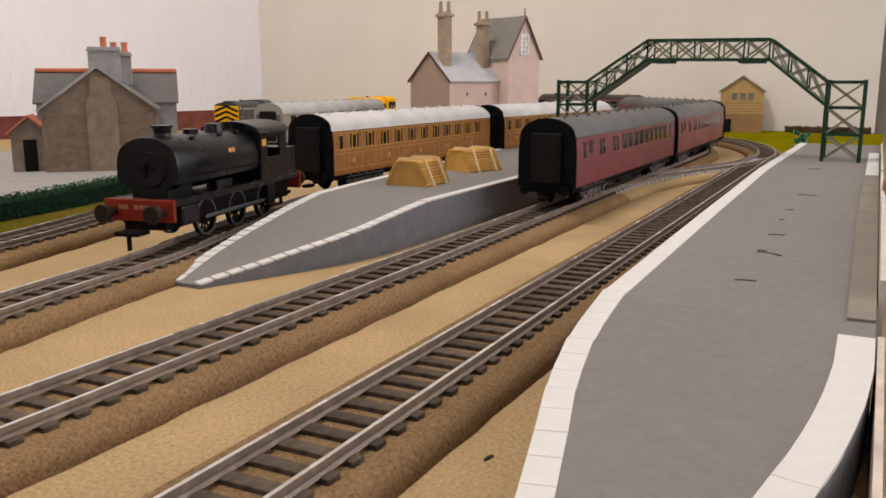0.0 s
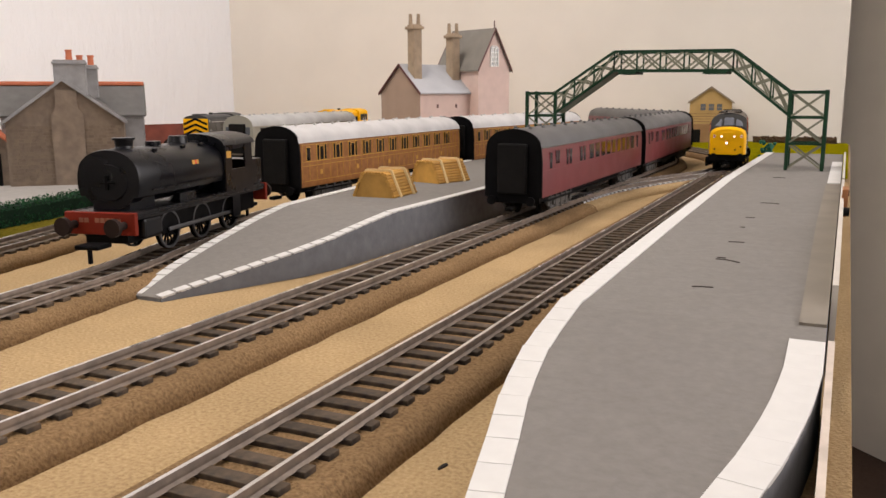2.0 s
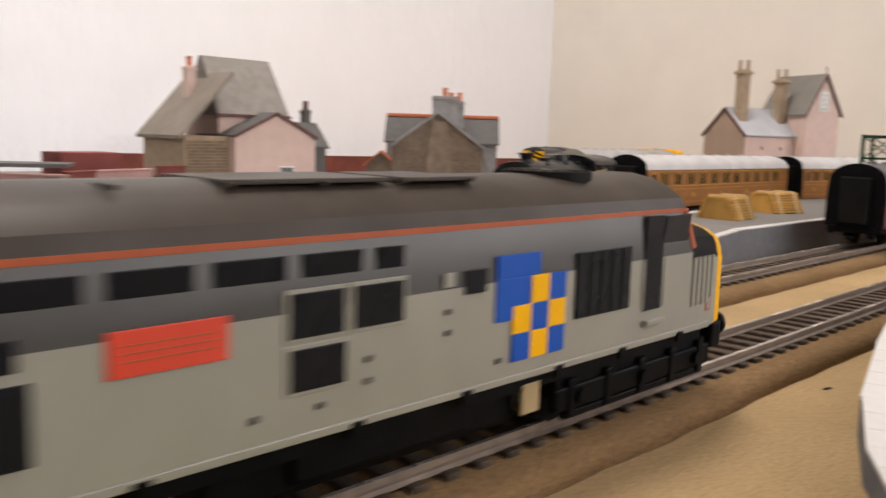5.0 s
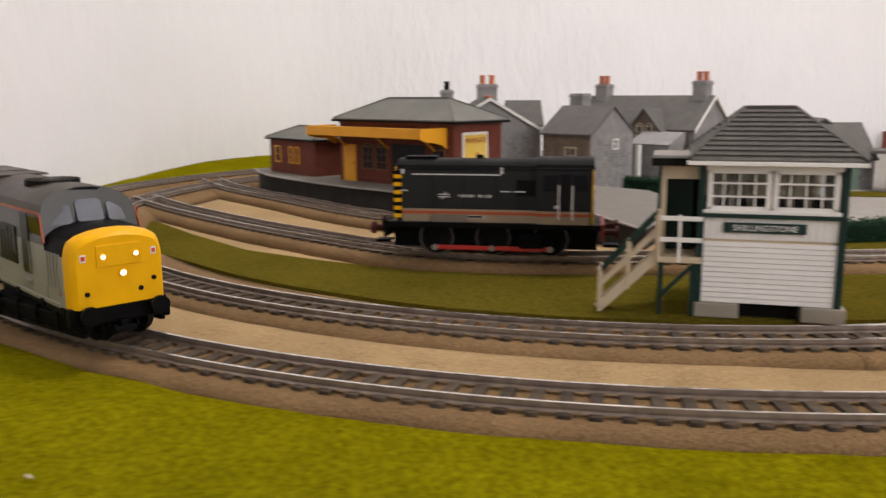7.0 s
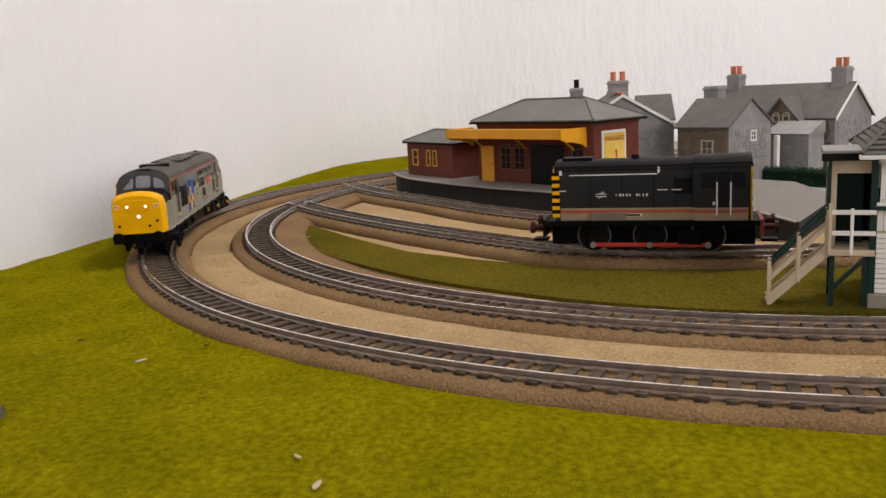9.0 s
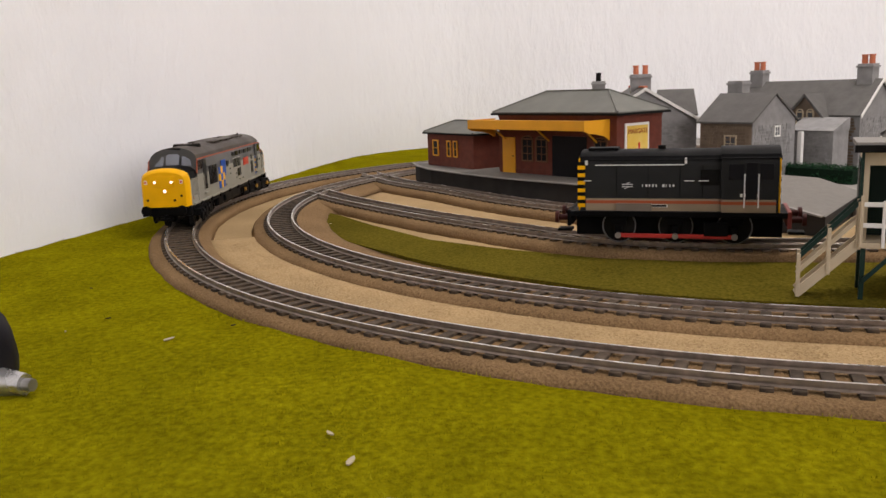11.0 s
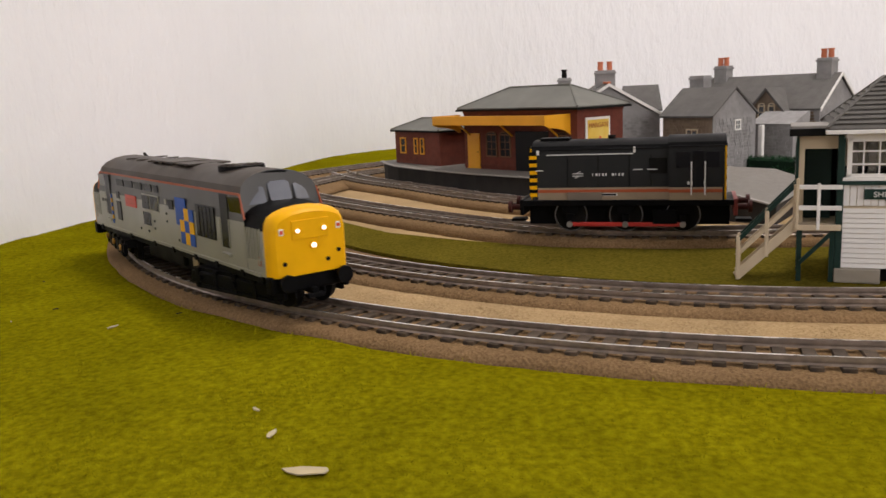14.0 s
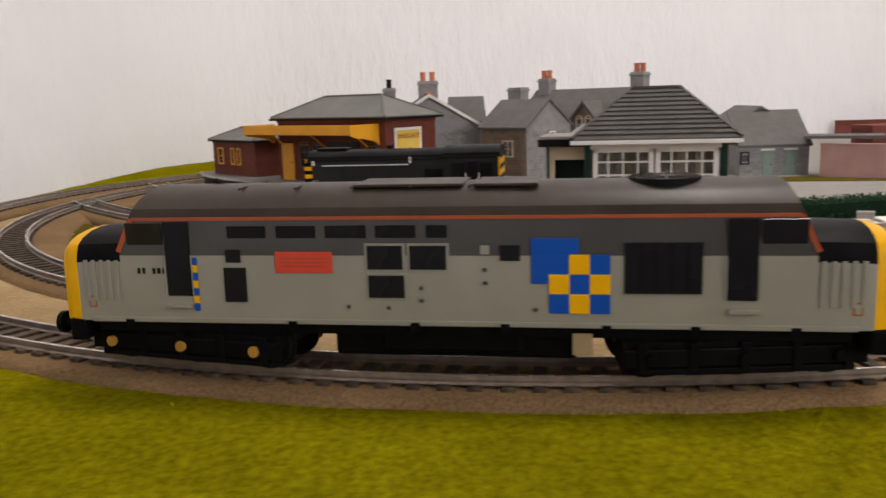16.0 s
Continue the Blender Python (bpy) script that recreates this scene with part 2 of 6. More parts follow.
# ---- track ----
def ribbon(pts, prof):
    """A profile (across, up) carried along plan points."""
    secs = []
    for i, (x, y) in enumerate(pts):
        a, b = pts[max(0, i - 1)], pts[min(len(pts) - 1, i + 1)]
        dx, dy = b[0] - a[0], b[1] - a[1]
        k = math.hypot(dx, dy) or 1
        nx, ny = dy / k, -dx / k
        secs.append([(x + nx * o, y + ny * o, z) for o, z in prof])
    return loft(secs)


def line_points(fn, s0, s1, step=12.0):
    n = max(2, int(abs(s1 - s0) / step))
    return [fn(s0 + (s1 - s0) * i / n)[:2] for i in range(n + 1)]


def smooth_line(ctrl, step=6.0):
    """A soft curve through plan points."""
    out = []
    c = [ctrl[0]] + list(ctrl) + [ctrl[-1]]
    for i in range(1, len(c) - 2):
        p0, p1, p2, p3 = [Vector(q).to_2d() for q in c[i - 1:i + 3]]
        n = max(2, int((p2 - p1).length / step))
        for k in range(n):
            t = k / n
            out.append(tuple(0.5 * (2 * p1 + (p2 - p0) * t + (2 * p0 - 5 * p1 + 4 * p2 - p3) * t * t + (3 * p1 - p0 - 3 * p2 + p3) * t ** 3)))
    return out + [tuple(ctrl[-1])]


SLEEPER_ME = mesh_of(cbox(-11.3, 11.3, -1.95, 1.95, 5.0, 6.5, bevel=0.2), M_SLEEPER)


def track(name, pts, label, pitch=8.4, near=None, skirt=None, bed=None, ties=None):
    """Foam bed, sleepers and two rails along plan points; near(x, y) picks the sleepers that are pieces of their own."""
    t = thing(name, 0, 0, 0, 0, label, "railway track", "model tracks")
    jit = random.Random(len(pts))
    wob = [jit.uniform(-1, 1) for _ in range(400)]
    secs = []
    for i, (x, y) in enumerate(pts):
        a, b = pts[max(0, i - 1)], pts[min(len(pts) - 1, i + 1)]
        dx, dy = b[0] - a[0], b[1] - a[1]
        k = math.hypot(dx, dy) or 1
        nx, ny = dy / k, -dx / k
        w1, w2 = wob[i % 400] * 0.7, wob[(i * 7) % 400] * 0.7
        if skirt:
            w2 += skirt(x, y)
        secs.append([(x + nx * o, y + ny * o, z) for o, z in ((-20.5 + w1, -1), (-18.5 + w1 * 0.5, 3.4), (-16.5, 5.2), (0, 5.4), (16.5, 5.2), (18.5 + w2 * 0.5, 3.4), (20.5 + w2, 0.8 if w2 > 3 else -1))])
    part("track_bed", loft(secs), bed or M_BED, t, "brown foam ballast strip", smooth=True)
    for side in (-8.25, 8.25):
        bm = ribbon(pts, [(side - 1.1, 6.4), (side + 1.1, 6.4), (side + 0.35, 7.0), (side + 0.55, 7.7), (side + 0.5, RAIL_TOP), (side - 0.5, RAIL_TOP), (side - 0.55, 7.7), (side - 0.35, 7.0)])
        bm.normal_update()
        for f in bm.faces:
            f.material_index = 0 if f.calc_center_median().z > RAIL_TOP - 0.1 else 1
        part("rail", bm, [M_RAIL, M_RAILSIDE], t)
    tie = mesh_of(cbox(-11.3, 11.3, -1.95, 1.95, 5.0, 6.5, bevel=0.2), ties) if ties else SLEEPER_ME
    run, out, rest, made = 0.0, pitch / 2, bmesh.new(), 0
    for (x0, y0), (x1, y1) in zip(pts, pts[1:]):
        d = math.hypot(x1 - x0, y1 - y0)
        while out <= run + d:
            k = (out - run) / d
            x, y, h = x0 + (x1 - x0) * k, y0 + (y1 - y0) * k, math.degrees(math.atan2(y1 - y0, x1 - x0)) - 90
            if near and made < 300 and near(x, y):
                link("sleeper", tie, t, mm(x, y, 0, 0, 0, h))
                made += 1
            else:
                box(rest, -11.3, 11.3, -1.95, 1.95, 5.0, 6.5, m=pose(x, y, 0, 0, 0, h))
            out += pitch
        run += d
    tagged(part("sleeper_run", rest, ties or M_SLEEPER, t), kind="stuff")
    return t


NEAR = lambda x, y: -420 < y < 330 and x > -200
track("outer_track", line_points(oval, -1700, math.pi * R_OUT + 80), "curving outer loop of model railway track on brown ballast", near=NEAR)
track("inner_track", line_points(lambda s: oval(s, R_IN), -1600, math.pi * R_IN + 60), "inner loop of model railway track beside tan sand", near=NEAR, skirt=lambda x, y: 17.0 * min(1.0, max(0.0, (-150 - y) / 60)))
track("branch_track", smooth_line([(-67, -150), (-70, -105), (-80, -54), (-97, 8), (-118, 66), (-140, 130), (-155, 200), (-166, 262), (-179, 303), (-188, 334), (-196, 364), (-205, 405), (-217, 480), (-233, 600), (-246, 730), (-262, 1050)]), "branch track leaving the loop by a turnout", near=lambda x, y: y < 430)
track("siding_track", smooth_line([(-500, -516), (-430, -470), (-345, -400), (-275, -332), (-240, -290), (-221, -240), (-213, -170), (-209, -60), (-213, 30), (-222, 110), (-238, 190), (-262, 290), (-300, 400), (-350, 520), (-430, 700), (-455, 1000)]), "siding track with weathered rails on brown ballast", near=lambda x, y: -420 < y < 330)
track("platform_track", smooth_line([(-640, -492), (-560, -452), (-478, -392), (-400, -335), (-335, -268), (-292, -196)]), "short siding track along the station platform", near=lambda x, y: True)
track("yard_track", smooth_line([(-300, 400), (-395, 560), (-503, 693), (-536, 788), (-550, 1080)]), "yard track among parked engines")
track("crossover_track", smooth_line([(-67, 560), (-60, 640), (-38, 720), (-10, 800), (0, 870)]), "pale unpainted crossover track between both loops", ties=mat("pale_grey_plastic", (0.50, 0.51, 0.54), 0.5, vary=0.15, scale=200), bed=M_SAND)


# ---- ground cover ----
def edge_of_board(x, y, nx, ny):
    d = 900.0
    for o, n, lo, hi in ((x, nx, -1056.0, 104.0), (y, ny, -646.0, 1438.0)):
        if n > 1e-4:
            d = min(d, (hi - o) / n)
        elif n < -1e-4:
            d = min(d, (lo - o) / n)
    return d


def flock(name, s0, s1, label, step=9.0, rows=26):
    """Grass mat from the ballast of the outer loop to the edge of the board."""
    bm, prev = bmesh.new(), None
    n = int((s1 - s0) / step)
    for i in range(n + 1):
        x, y, (hx, hy) = oval(s0 + (s1 - s0) * i / n)
        nx, ny = -hy, hx
        far = edge_of_board(x, y, nx, ny)
        ring = []
        for k in range(rows + 1):
            o = 17.8 + (far - 17.8) * (k / rows) ** 1.3
            px, py = x + nx * o, y + ny * o
            bank = 2.5 * max(0.0, min(1.0, (-px - 560) / 350)) * max(0.0, min(1.0, (o - 30) / 90))
            ring.append(bm.verts.new((px, py, 2.2 + 0.9 * min(1, k / 3) + bank + 0.9 * noise.noise((px * 0.03, py * 0.03, 0)) + 0.5 * noise.noise((px * 0.2, py * 0.2, 3)))))
        if prev:
            for k in range(rows):
                bm.faces.new((prev[k], ring[k], ring[k + 1], prev[k + 1]))
        prev = ring
    bmesh.ops.solidify(bm, geom=bm.faces[:], thickness=2.5)
    return tagged(part(name, bm, M_GRASS, smooth=True), label, "grass", kind="stuff")


flock("grass_near", -168.0, math.pi * R_OUT + 60, "yellow-green flock grass mat round the outer curve")
flock("grass_far", -1515.0, -975.0, "yellow-green flock grass at the far end wall", rows=10)
bm = bmesh.new()
arc = [(float(np.interp(a, [28, 34, 53, 62, 75, 86], [331, 329, 332, 339, 347, 351])), radians(a)) for a in range(86, -1, -3)]
outline = [(CX + r * math.cos(a), Y_NEAR - r * math.sin(a)) for r, a in arc] + [(-107, -60), (-118, 10), (-150, 78), (-196, 120), (-190, 20), (-188, -60), (-192, -170), (-199, -240), (-212, -292), (-243, -344), (-277, -390), (-338, -437), (-390, -472)]
prism(bm, outline, 2.6, base=-0.6)
bmesh.ops.triangulate(bm, faces=bm.faces[:])
tagged(part("grass_inner", bm, M_GRASS2), "dull green flock grass inside the curve", "grass", kind="stuff")
# grass blades standing out of the mat nearest to the viewer
rnd = random.Random(4)
vs, fs = [], []
while len(fs) < 30000:
    px, py = rnd.uniform(-330, 103), rnd.uniform(-640, 10)
    r = math.hypot(px - CX, py - Y_NEAR) if py < Y_NEAR else px - CX
    if r < R_OUT + 19.5:
        continue
    z = 2.6 + 0.9 * noise.noise((px * 0.03, py * 0.03, 0)) + 0.5 * noise.noise((px * 0.2, py * 0.2, 3))
    a, ln, w = rnd.uniform(0, 6.28), rnd.uniform(0.7, 1.6), 0.20
    lx, ly = rnd.gauss(0, 0.6), rnd.gauss(0, 0.6)
    k = len(vs)
    vs += [((px - w * math.cos(a)) * S, (py - w * math.sin(a)) * S, z * S), ((px + w * math.cos(a)) * S, (py + w * math.sin(a)) * S, z * S), ((px + lx) * S, (py + ly) * S, (z + ln) * S)]
    fs.append((k, k + 1, k + 2))
me = bpy.data.meshes.new("blades")
me.from_pydata(vs, [], fs)
me.materials.append(mat("grass_fibre", (0.26, 0.235, 0.006), 0.9, spec=0.0, color2=(0.44, 0.40, 0.01), vary=0.3, scale=400, patch=20))
tagged(new("grass_fibres", me), "short yellow-green static grass fibres", "grass", kind="stuff")
# sand heaped between the two loops of the curve
secs = []
for i in range(150):
    q = -60 + i * 3.9
    x, y, (hx, hy) = oval(q)
    up = 3.0 * min(1.0, (i + 1) / 30)
    lo = -51 + 1.6 * noise.noise((q * 0.03, 0, 0)) + 1.2 * noise.noise((q * 0.11, 4, 0))
    secs.append([(x - hy * o, y + hx * o, z) for o, z in ((-14, -0.6), (-14.5, up * 0.8), (-26, up + 0.5 * noise.noise((q * 0.06, 9, 0))), (-38, up + 0.4 * noise.noise((q * 0.08, 2, 0))), (lo, up * 0.95), (lo - 1.5, -0.6))])
bm = loft(secs)
tagged(part("sand_fill", bm, M_SAND, smooth=True), "tan sand heaped between the two loops", "sand", kind="stuff")
# loose sand grains between the loops
vs, fs = [], []
for _ in range(9000):
    s, o = rnd.uniform(-60, 500), rnd.gauss(-33.5, 6.0)
    x, y, (hx, hy) = oval(s)
    x, y, q = x - hy * o, y + hx * o, rnd.uniform(0.18, 0.42)
    h = 0.003 * min(1.0, max(0.0, (s + 60) / 117))
    k = len(vs)
    vs += [((x - q) * S, (y - q * 0.6) * S, h), ((x + q) * S, (y - q * 0.5) * S, h), ((x + 0.1) * S, (y + q) * S, h), (x * S, y * S, h + q * 0.7 * S)]
    fs += [(k, k + 1, k + 3), (k + 1, k + 2, k + 3), (k + 2, k, k + 3)]
me = bpy.data.meshes.new("grains")
me.from_pydata(vs, [], fs)
me.materials.append(M_SAND)
tagged(new("sand_grains", me), "loose tan sand grains between the tracks", "sand", kind="stuff")


# ---- platforms ----
def platform(name, left, right, heights, label, edge=6.0, stone=6.0, gap=0.12, tops=(True, True), side=M_STONE, m_stone=M_WHITE):
    """A deck between two plan lines of equally many points, with white edging stones."""
    t = thing(name, 0, 0, 0, 0, label, "platform")
    secs = []
    for (xl, yl), (xr, yr), z in zip(left, right, heights):
        secs.append([(xl, yl, -0.5), (xl, yl, z - 0.3), (xl, yl, z), (xr, yr, z), (xr, yr, z - 0.3), (xr, yr, -0.5)])
    part("side_wall", loft([[(x, y, z - 0.35 if z > 0 else z) for x, y, z in q] for q in secs]), side, t)
    part("deck", loft([[(q[2][0], q[2][1], q[2][2] - 0.3), q[2], q[3], (q[3][0], q[3][1], q[3][2] - 0.3)] for q in secs]), M_TARMAC, t, "grey card platform surface")
    me = mesh_of(cbox(-stone / 2 + gap / 2, stone / 2 - gap / 2, 0, edge, -0.5, 0.45, bevel=0.1), m_stone)
    for pts, flip, on in ((left, -1, tops[0]), (right, 1, tops[1])):
        if not on:
            continue
        run, out, count = 0.0, stone / 2, 0
        for i in range(len(pts) - 1):
            (x0, y0), (x1, y1) = pts[i], pts[i + 1]
            z0, z1 = heights[i], heights[i + 1]
            d = math.hypot(x1 - x0, y1 - y0)
            h = math.degrees(math.atan2(y1 - y0, x1 - x0))
            tilt = math.degrees(math.atan2(z1 - z0, d))
            while out <= run + d and count < 140:
                k = (out - run) / d
                m = mm(x0 + (x1 - x0) * k, y0 + (y1 - y0) * k, z0 + (z1 - z0) * k) @ pose(0, 0, 0, 0, -tilt, h) @ (Matrix.Identity(4) if flip == 1 else pose(0, 0, 0, 0, 0, 0) @ Matrix.Diagonal((1, -1, 1, 1)))
                link("edging_stone", me, t, m)
                out += stone
                count += 1
            run += d
    return t


def resample(pts, ys):
    a = np.array(pts)
    return [(float(np.interp(y, a[:, 1], a[:, 0])), y) for y in ys]


ys = [250, 258, 267, 280, 295, 310, 328, 346, 362, 380, 450, 600, 800, 1000]
isl_l = [(-147, 250), (-154, 276), (-160, 318), (-170, 384), (-178, 458), (-194, 600), (-212, 800), (-226, 1000)]
isl_r = [(-131, 250), (-129.5, 255), (-119, 280), (-105, 317), (-101, 350), (-100, 381), (-97, 1000)]
platform("island_platform", resample(isl_l, ys), resample(isl_r, ys), [float(np.interp(y, [250, 276, 307, 351, 380], [1.6, 6.0, 11.3, 17.4, 20.0])) for y in ys], "grey island platform with white edging and a ramped end", edge=5.0, stone=6.6, gap=0.9)
ys = [76, 100, 116, 131, 144, 156, 170, 183, 198, 214, 235, 400, 620, 905]
rp_l = [(73, 76), (59, 100), (47.5, 131), (41.6, 156), (36.8, 175), (33.1, 197), (31, 221), (30.2, 242), (30, 280), (27.5, 424), (25.5, 612), (28, 833), (30, 905)]
rp_r = [(77, 76), (84, 115), (90.8, 149), (94.6, 166), (97.5, 186), (99, 206), (99, 905)]
rp = platform("main_platform", resample(rp_l, ys), resample(rp_r, ys), [float(np.interp(y, [70, 235], [5.0, 20.0])) for y in ys], "grey platform with worn white edge and curved ramp", edge=6.4, stone=9.5, tops=(True, False))
me = mesh_of(cbox(-4.55, 4.55, 0, 8.0, -0.5, 0.45, bevel=0.1), M_WHITE)
pts = resample(rp_r, [100, 109, 118, 127, 136, 145, 154, 163, 172, 181, 190, 199, 208, 217, 226])
for (x0, y0), (x1, y1) in zip(pts, pts[1:]):
    z0 = float(np.interp((y0 + y1) / 2, [70, 235], [5.0, 20.0]))
    link("edging_stone", me, rp, mm((x0 + x1) / 2, (y0 + y1) / 2, z0, 0, -5.2, math.degrees(math.atan2(y1 - y0, x1 - x0))))
part("white_corner_slab", cbox(91, 98.7, 610, 800, 19.9, 20.5, bevel=0.1), M_WHITE, rp, "plain white slab at the back edge")
part("kerb_strip", cprism([(92.5, 238), (99, 238), (99, 600), (90.5, 600), (90.7, 419)], 0.8, base=20.0), mat("drab_card_strip", (0.20, 0.175, 0.14), 0.8, vary=0.08), rp, "bare drab strip along the back edge")
M_MARK = mat("dark_scuff", (0.05, 0.04, 0.035), 0.8)
for x, y, w, a in ((64, 272, 6, 10), (66, 318, 9, -25), (63, 322, 3, 0), (64, 358, 6, 5), (62, 398, 2, 0), (62, 430, 4, 0), (66, 490, 9, -8), (60, 640, 8, 0)):
    bm = ribbon([((k / 6 - 0.5) * w, -0.05 * ((k / 6 - 0.5) * w) ** 2) for k in range(7)], [(-0.45, -0.1), (0.45, -0.1), (0.45, 0.15), (-0.45, 0.15)])
    part("scuff_mark", bm, M_MARK, rp, at=mm(x, y, 20.1, 0, 0, a))
fence = thing("platform_back_panel", 0, 0, 0, 0, "thin pale card back panel behind the platform", "panel")
M_PANEL = mat("pale_card", (0.50, 0.46, 0.40), 0.85, vary=0.08)
part("panel", cprism([(262, -3), (600, -3), (600, 24), (430, 26), (425, 30), (262, 26)], 1.6, axis="x", base=99.4), M_PANEL, fence)
part("panel", cprism([(600, -3), (905, -3), (905, 22), (600, 25)], 1.4, axis="x", base=99.6), M_PANEL, fence)
part("bracket", cbox(100.2, 103, 480, 496, 16, 30, bevel=0.5), mat("orange_brown_wood", (0.30, 0.12, 0.04), 0.7), fence, "small brown bracket")
part("bolt", ccyl((100, 470, 20), (104, 470, 20), 2.2), M_DARK, fence)
part("bolt", ccyl((100, 560, 20), (104, 560, 20), 1.8), M_DARK, fence)
part("ramp_side_panel", cprism([(80, -4), (230, -4), (230, 19), (80, 6)], 1.5, axis="x", base=99.5), mat("stained_plaster", (0.55, 0.47, 0.40), 0.9, vary=0.2, scale=90), fence, "stained plaster side of the ramp")
# station platform in front of the red-brick building
st_f = [(-612, -440), (-580, -432), (-544, -417), (-509, -394), (-476, -369), (-443, -341), (-401, -298), (-350, -245), (-300, -190), (-272, -158)]
st_b = [(-690, -360), (-660, -330), (-630, -310), (-600, -290), (-570, -268), (-540, -240), (-500, -205), (-450, -160), (-400, -120), (-375, -98)]
platform("station_platform", st_f, st_b, [20.0] * 8 + [20, 12.0], "curved grey station platform with dark side wall", edge=3.5, stone=7.0, tops=(True, False), m_stone=M_ROAD, side=mat("black_brown_platform_side", (0.035, 0.032, 0.03), 0.8, vary=0.2))
tagged(part("village_ground", cprism([(-315, -118), (-303, -60), (-330, 90), (-385, 310), (-400, 410), (-412, 470), (-430, 600), (-1058, 600), (-1058, -330), (-640, -300), (-420, -110)], 6.6, base=-0.6), M_ROAD), "pale grey card road and yard", "ground", kind="structure")


# ---- rolling stock ----
M_GREYLT = mat("pale_grey_paint", (0.27, 0.262, 0.215), 0.36, spec=0.55, vary=0.05, scale=80, patch=12)
M_GREYDK = mat("mid_grey_paint", (0.050, 0.049, 0.046), 0.36, spec=0.45, vary=0.08, scale=80, patch=12)
M_ROOF37 = mat("dusty_dark_roof", (0.046, 0.035, 0.026), 0.46, spec=0.22, vary=0.2, scale=100, patch=18)
M_BLUE = mat("bright_blue_paint", (0.002, 0.072, 0.40), 0.4, spec=0.25, vary=0.04)
M_RED = mat("red_plate", (0.62, 0.055, 0.025), 0.4, vary=0.05)
M_ORANGE = mat("orange_red_line", (0.36, 0.075, 0.022), 0.5, vary=0.05)
M_GLASS = mat("dark_tinted_glazing", (0.10, 0.11, 0.125), 0.08, vary=0.05, spec=0.9)
# pale base colour paints in reflections and the bright cab behind the glass
M_SCREEN = mat("glare_toned_glazing", (0.15, 0.16, 0.185), 0.1, vary=0.25, scale=60, spec=0.9)
M_SIDEGLASS = mat("dark_cab_side_glass", (0.016, 0.015, 0.018), 0.1, vary=0.3, scale=50, spec=0.5)
M_CABDARK = mat("dark_cab_opening", (0.010, 0.010, 0.012), 0.3, vary=0.1)
M_STEEL = mat("worn_steel", (0.35, 0.34, 0.33), 0.35, metal=0.8, vary=0.2)
M_LAMP = glow("headlamp_glow", (1.0, 0.96, 0.88), 1.6)
M_LETTER = mat("white_lettering", (0.72, 0.72, 0.70), 0.5, vary=0.03)
M_AXLE = mat("ochre_axle_box", (0.42, 0.22, 0.03), 0.5)


def panel(t, name, side, y0, y1, z0, z1, m, x=17.25, thick=0.35, lean=0.0, label=""):
    """A thin plate on a flank: side is -1 or 1."""
    a, b = sorted((y0, y1))
    c, d = sorted((z0, z1))
    bm = cbox(-thick / 2, thick / 2, a, b, c - (c + d) / 2, d - (c + d) / 2, bevel=min(0.12, thick / 3))
    return part(name, bm, m, t, label, at=mm(side * x, 0, (c + d) / 2, 0, -side * lean, 0))


def bogie(parent, y, axles, half, m_frame=M_BLACK, r=7.2, inset=15.0, boxes=None):
    b = new("bogie")
    b.parent = parent
    b.matrix_basis = mm(0, y, 0)
    bm = bmesh.new()
    for sx in (-1, 1):
        box(bm, sx * inset - 1.0, sx * inset + 1.0, -half, half, 13.5, 18.5, bevel=0.5)
        for k in range(-2, 3):
            box(bm, sx * (inset + 0.4) - 1.0, sx * (inset + 0.4) + 1.0, k * half * 0.42 - 1.2, k * half * 0.42 + 1.2, 12.0, 20.0, bevel=0.3)
        box(bm, sx * inset - 0.8, sx * inset + 0.8, -half * 0.9, half * 0.9, 11.6, 13.2, bevel=0.3)
    box(bm, -inset, inset, -half + 1, half - 1, 16, 20)
    part("bogie_frame", bm, m_frame, b)
    for a in axles:
        bm = bmesh.new()
        for sx in (-1, 1):
            cyl(bm, (sx * 7.4, a, RAIL_TOP + r), (sx * 9.4, a, RAIL_TOP + r), r, seg=24)
            cyl(bm, (sx * 6.6, a, RAIL_TOP + r), (sx * 7.4, a, RAIL_TOP + r), r + 0.8, seg=24)
        cyl(bm, (-12, a, RAIL_TOP + r), (12, a, RAIL_TOP + r), 1.0, seg=8)
        part("wheelset", bm, M_DARK, b)
        for sx in (-1, 1):
            part("axle_box", ccyl((sx * (inset + 0.8), a, RAIL_TOP + r), (sx * (inset + 2.2), a, RAIL_TOP + r), 1.5, seg=12), boxes or m_frame, b)
    return b


def buffers(t, y, dy, z=22.0, x=11.5, m=M_BLACK, r=3.2):
    for sx in (-1, 1):
        bm = bmesh.new()
        cyl(bm, (sx * x, y, z), (sx * x, y + dy * 0.75, z), 1.6, seg=12)
        cyl(bm, (sx * x, y + dy * 0.75, z), (sx * x, y + dy, z), r, seg=16)
        part("buffer", bm, m, t)


def section(y, halfw, z0, waist, shoulder, top, n=9):
    """A closed body ring across y: upright flanks, tumblehome and an arched roof."""
    pts = [(-halfw, z0), (-halfw, waist), (-halfw * 0.955, shoulder)]
    for i in range(1, n):
        a = math.pi * (1 - i / n)
        pts.append((math.cos(a) * halfw * 0.955, shoulder + math.sin(a) * (top - shoulder)))
    pts += [(halfw * 0.955, shoulder), (halfw, waist), (halfw, z0)]
    return [(x, y, z) for x, z in pts]


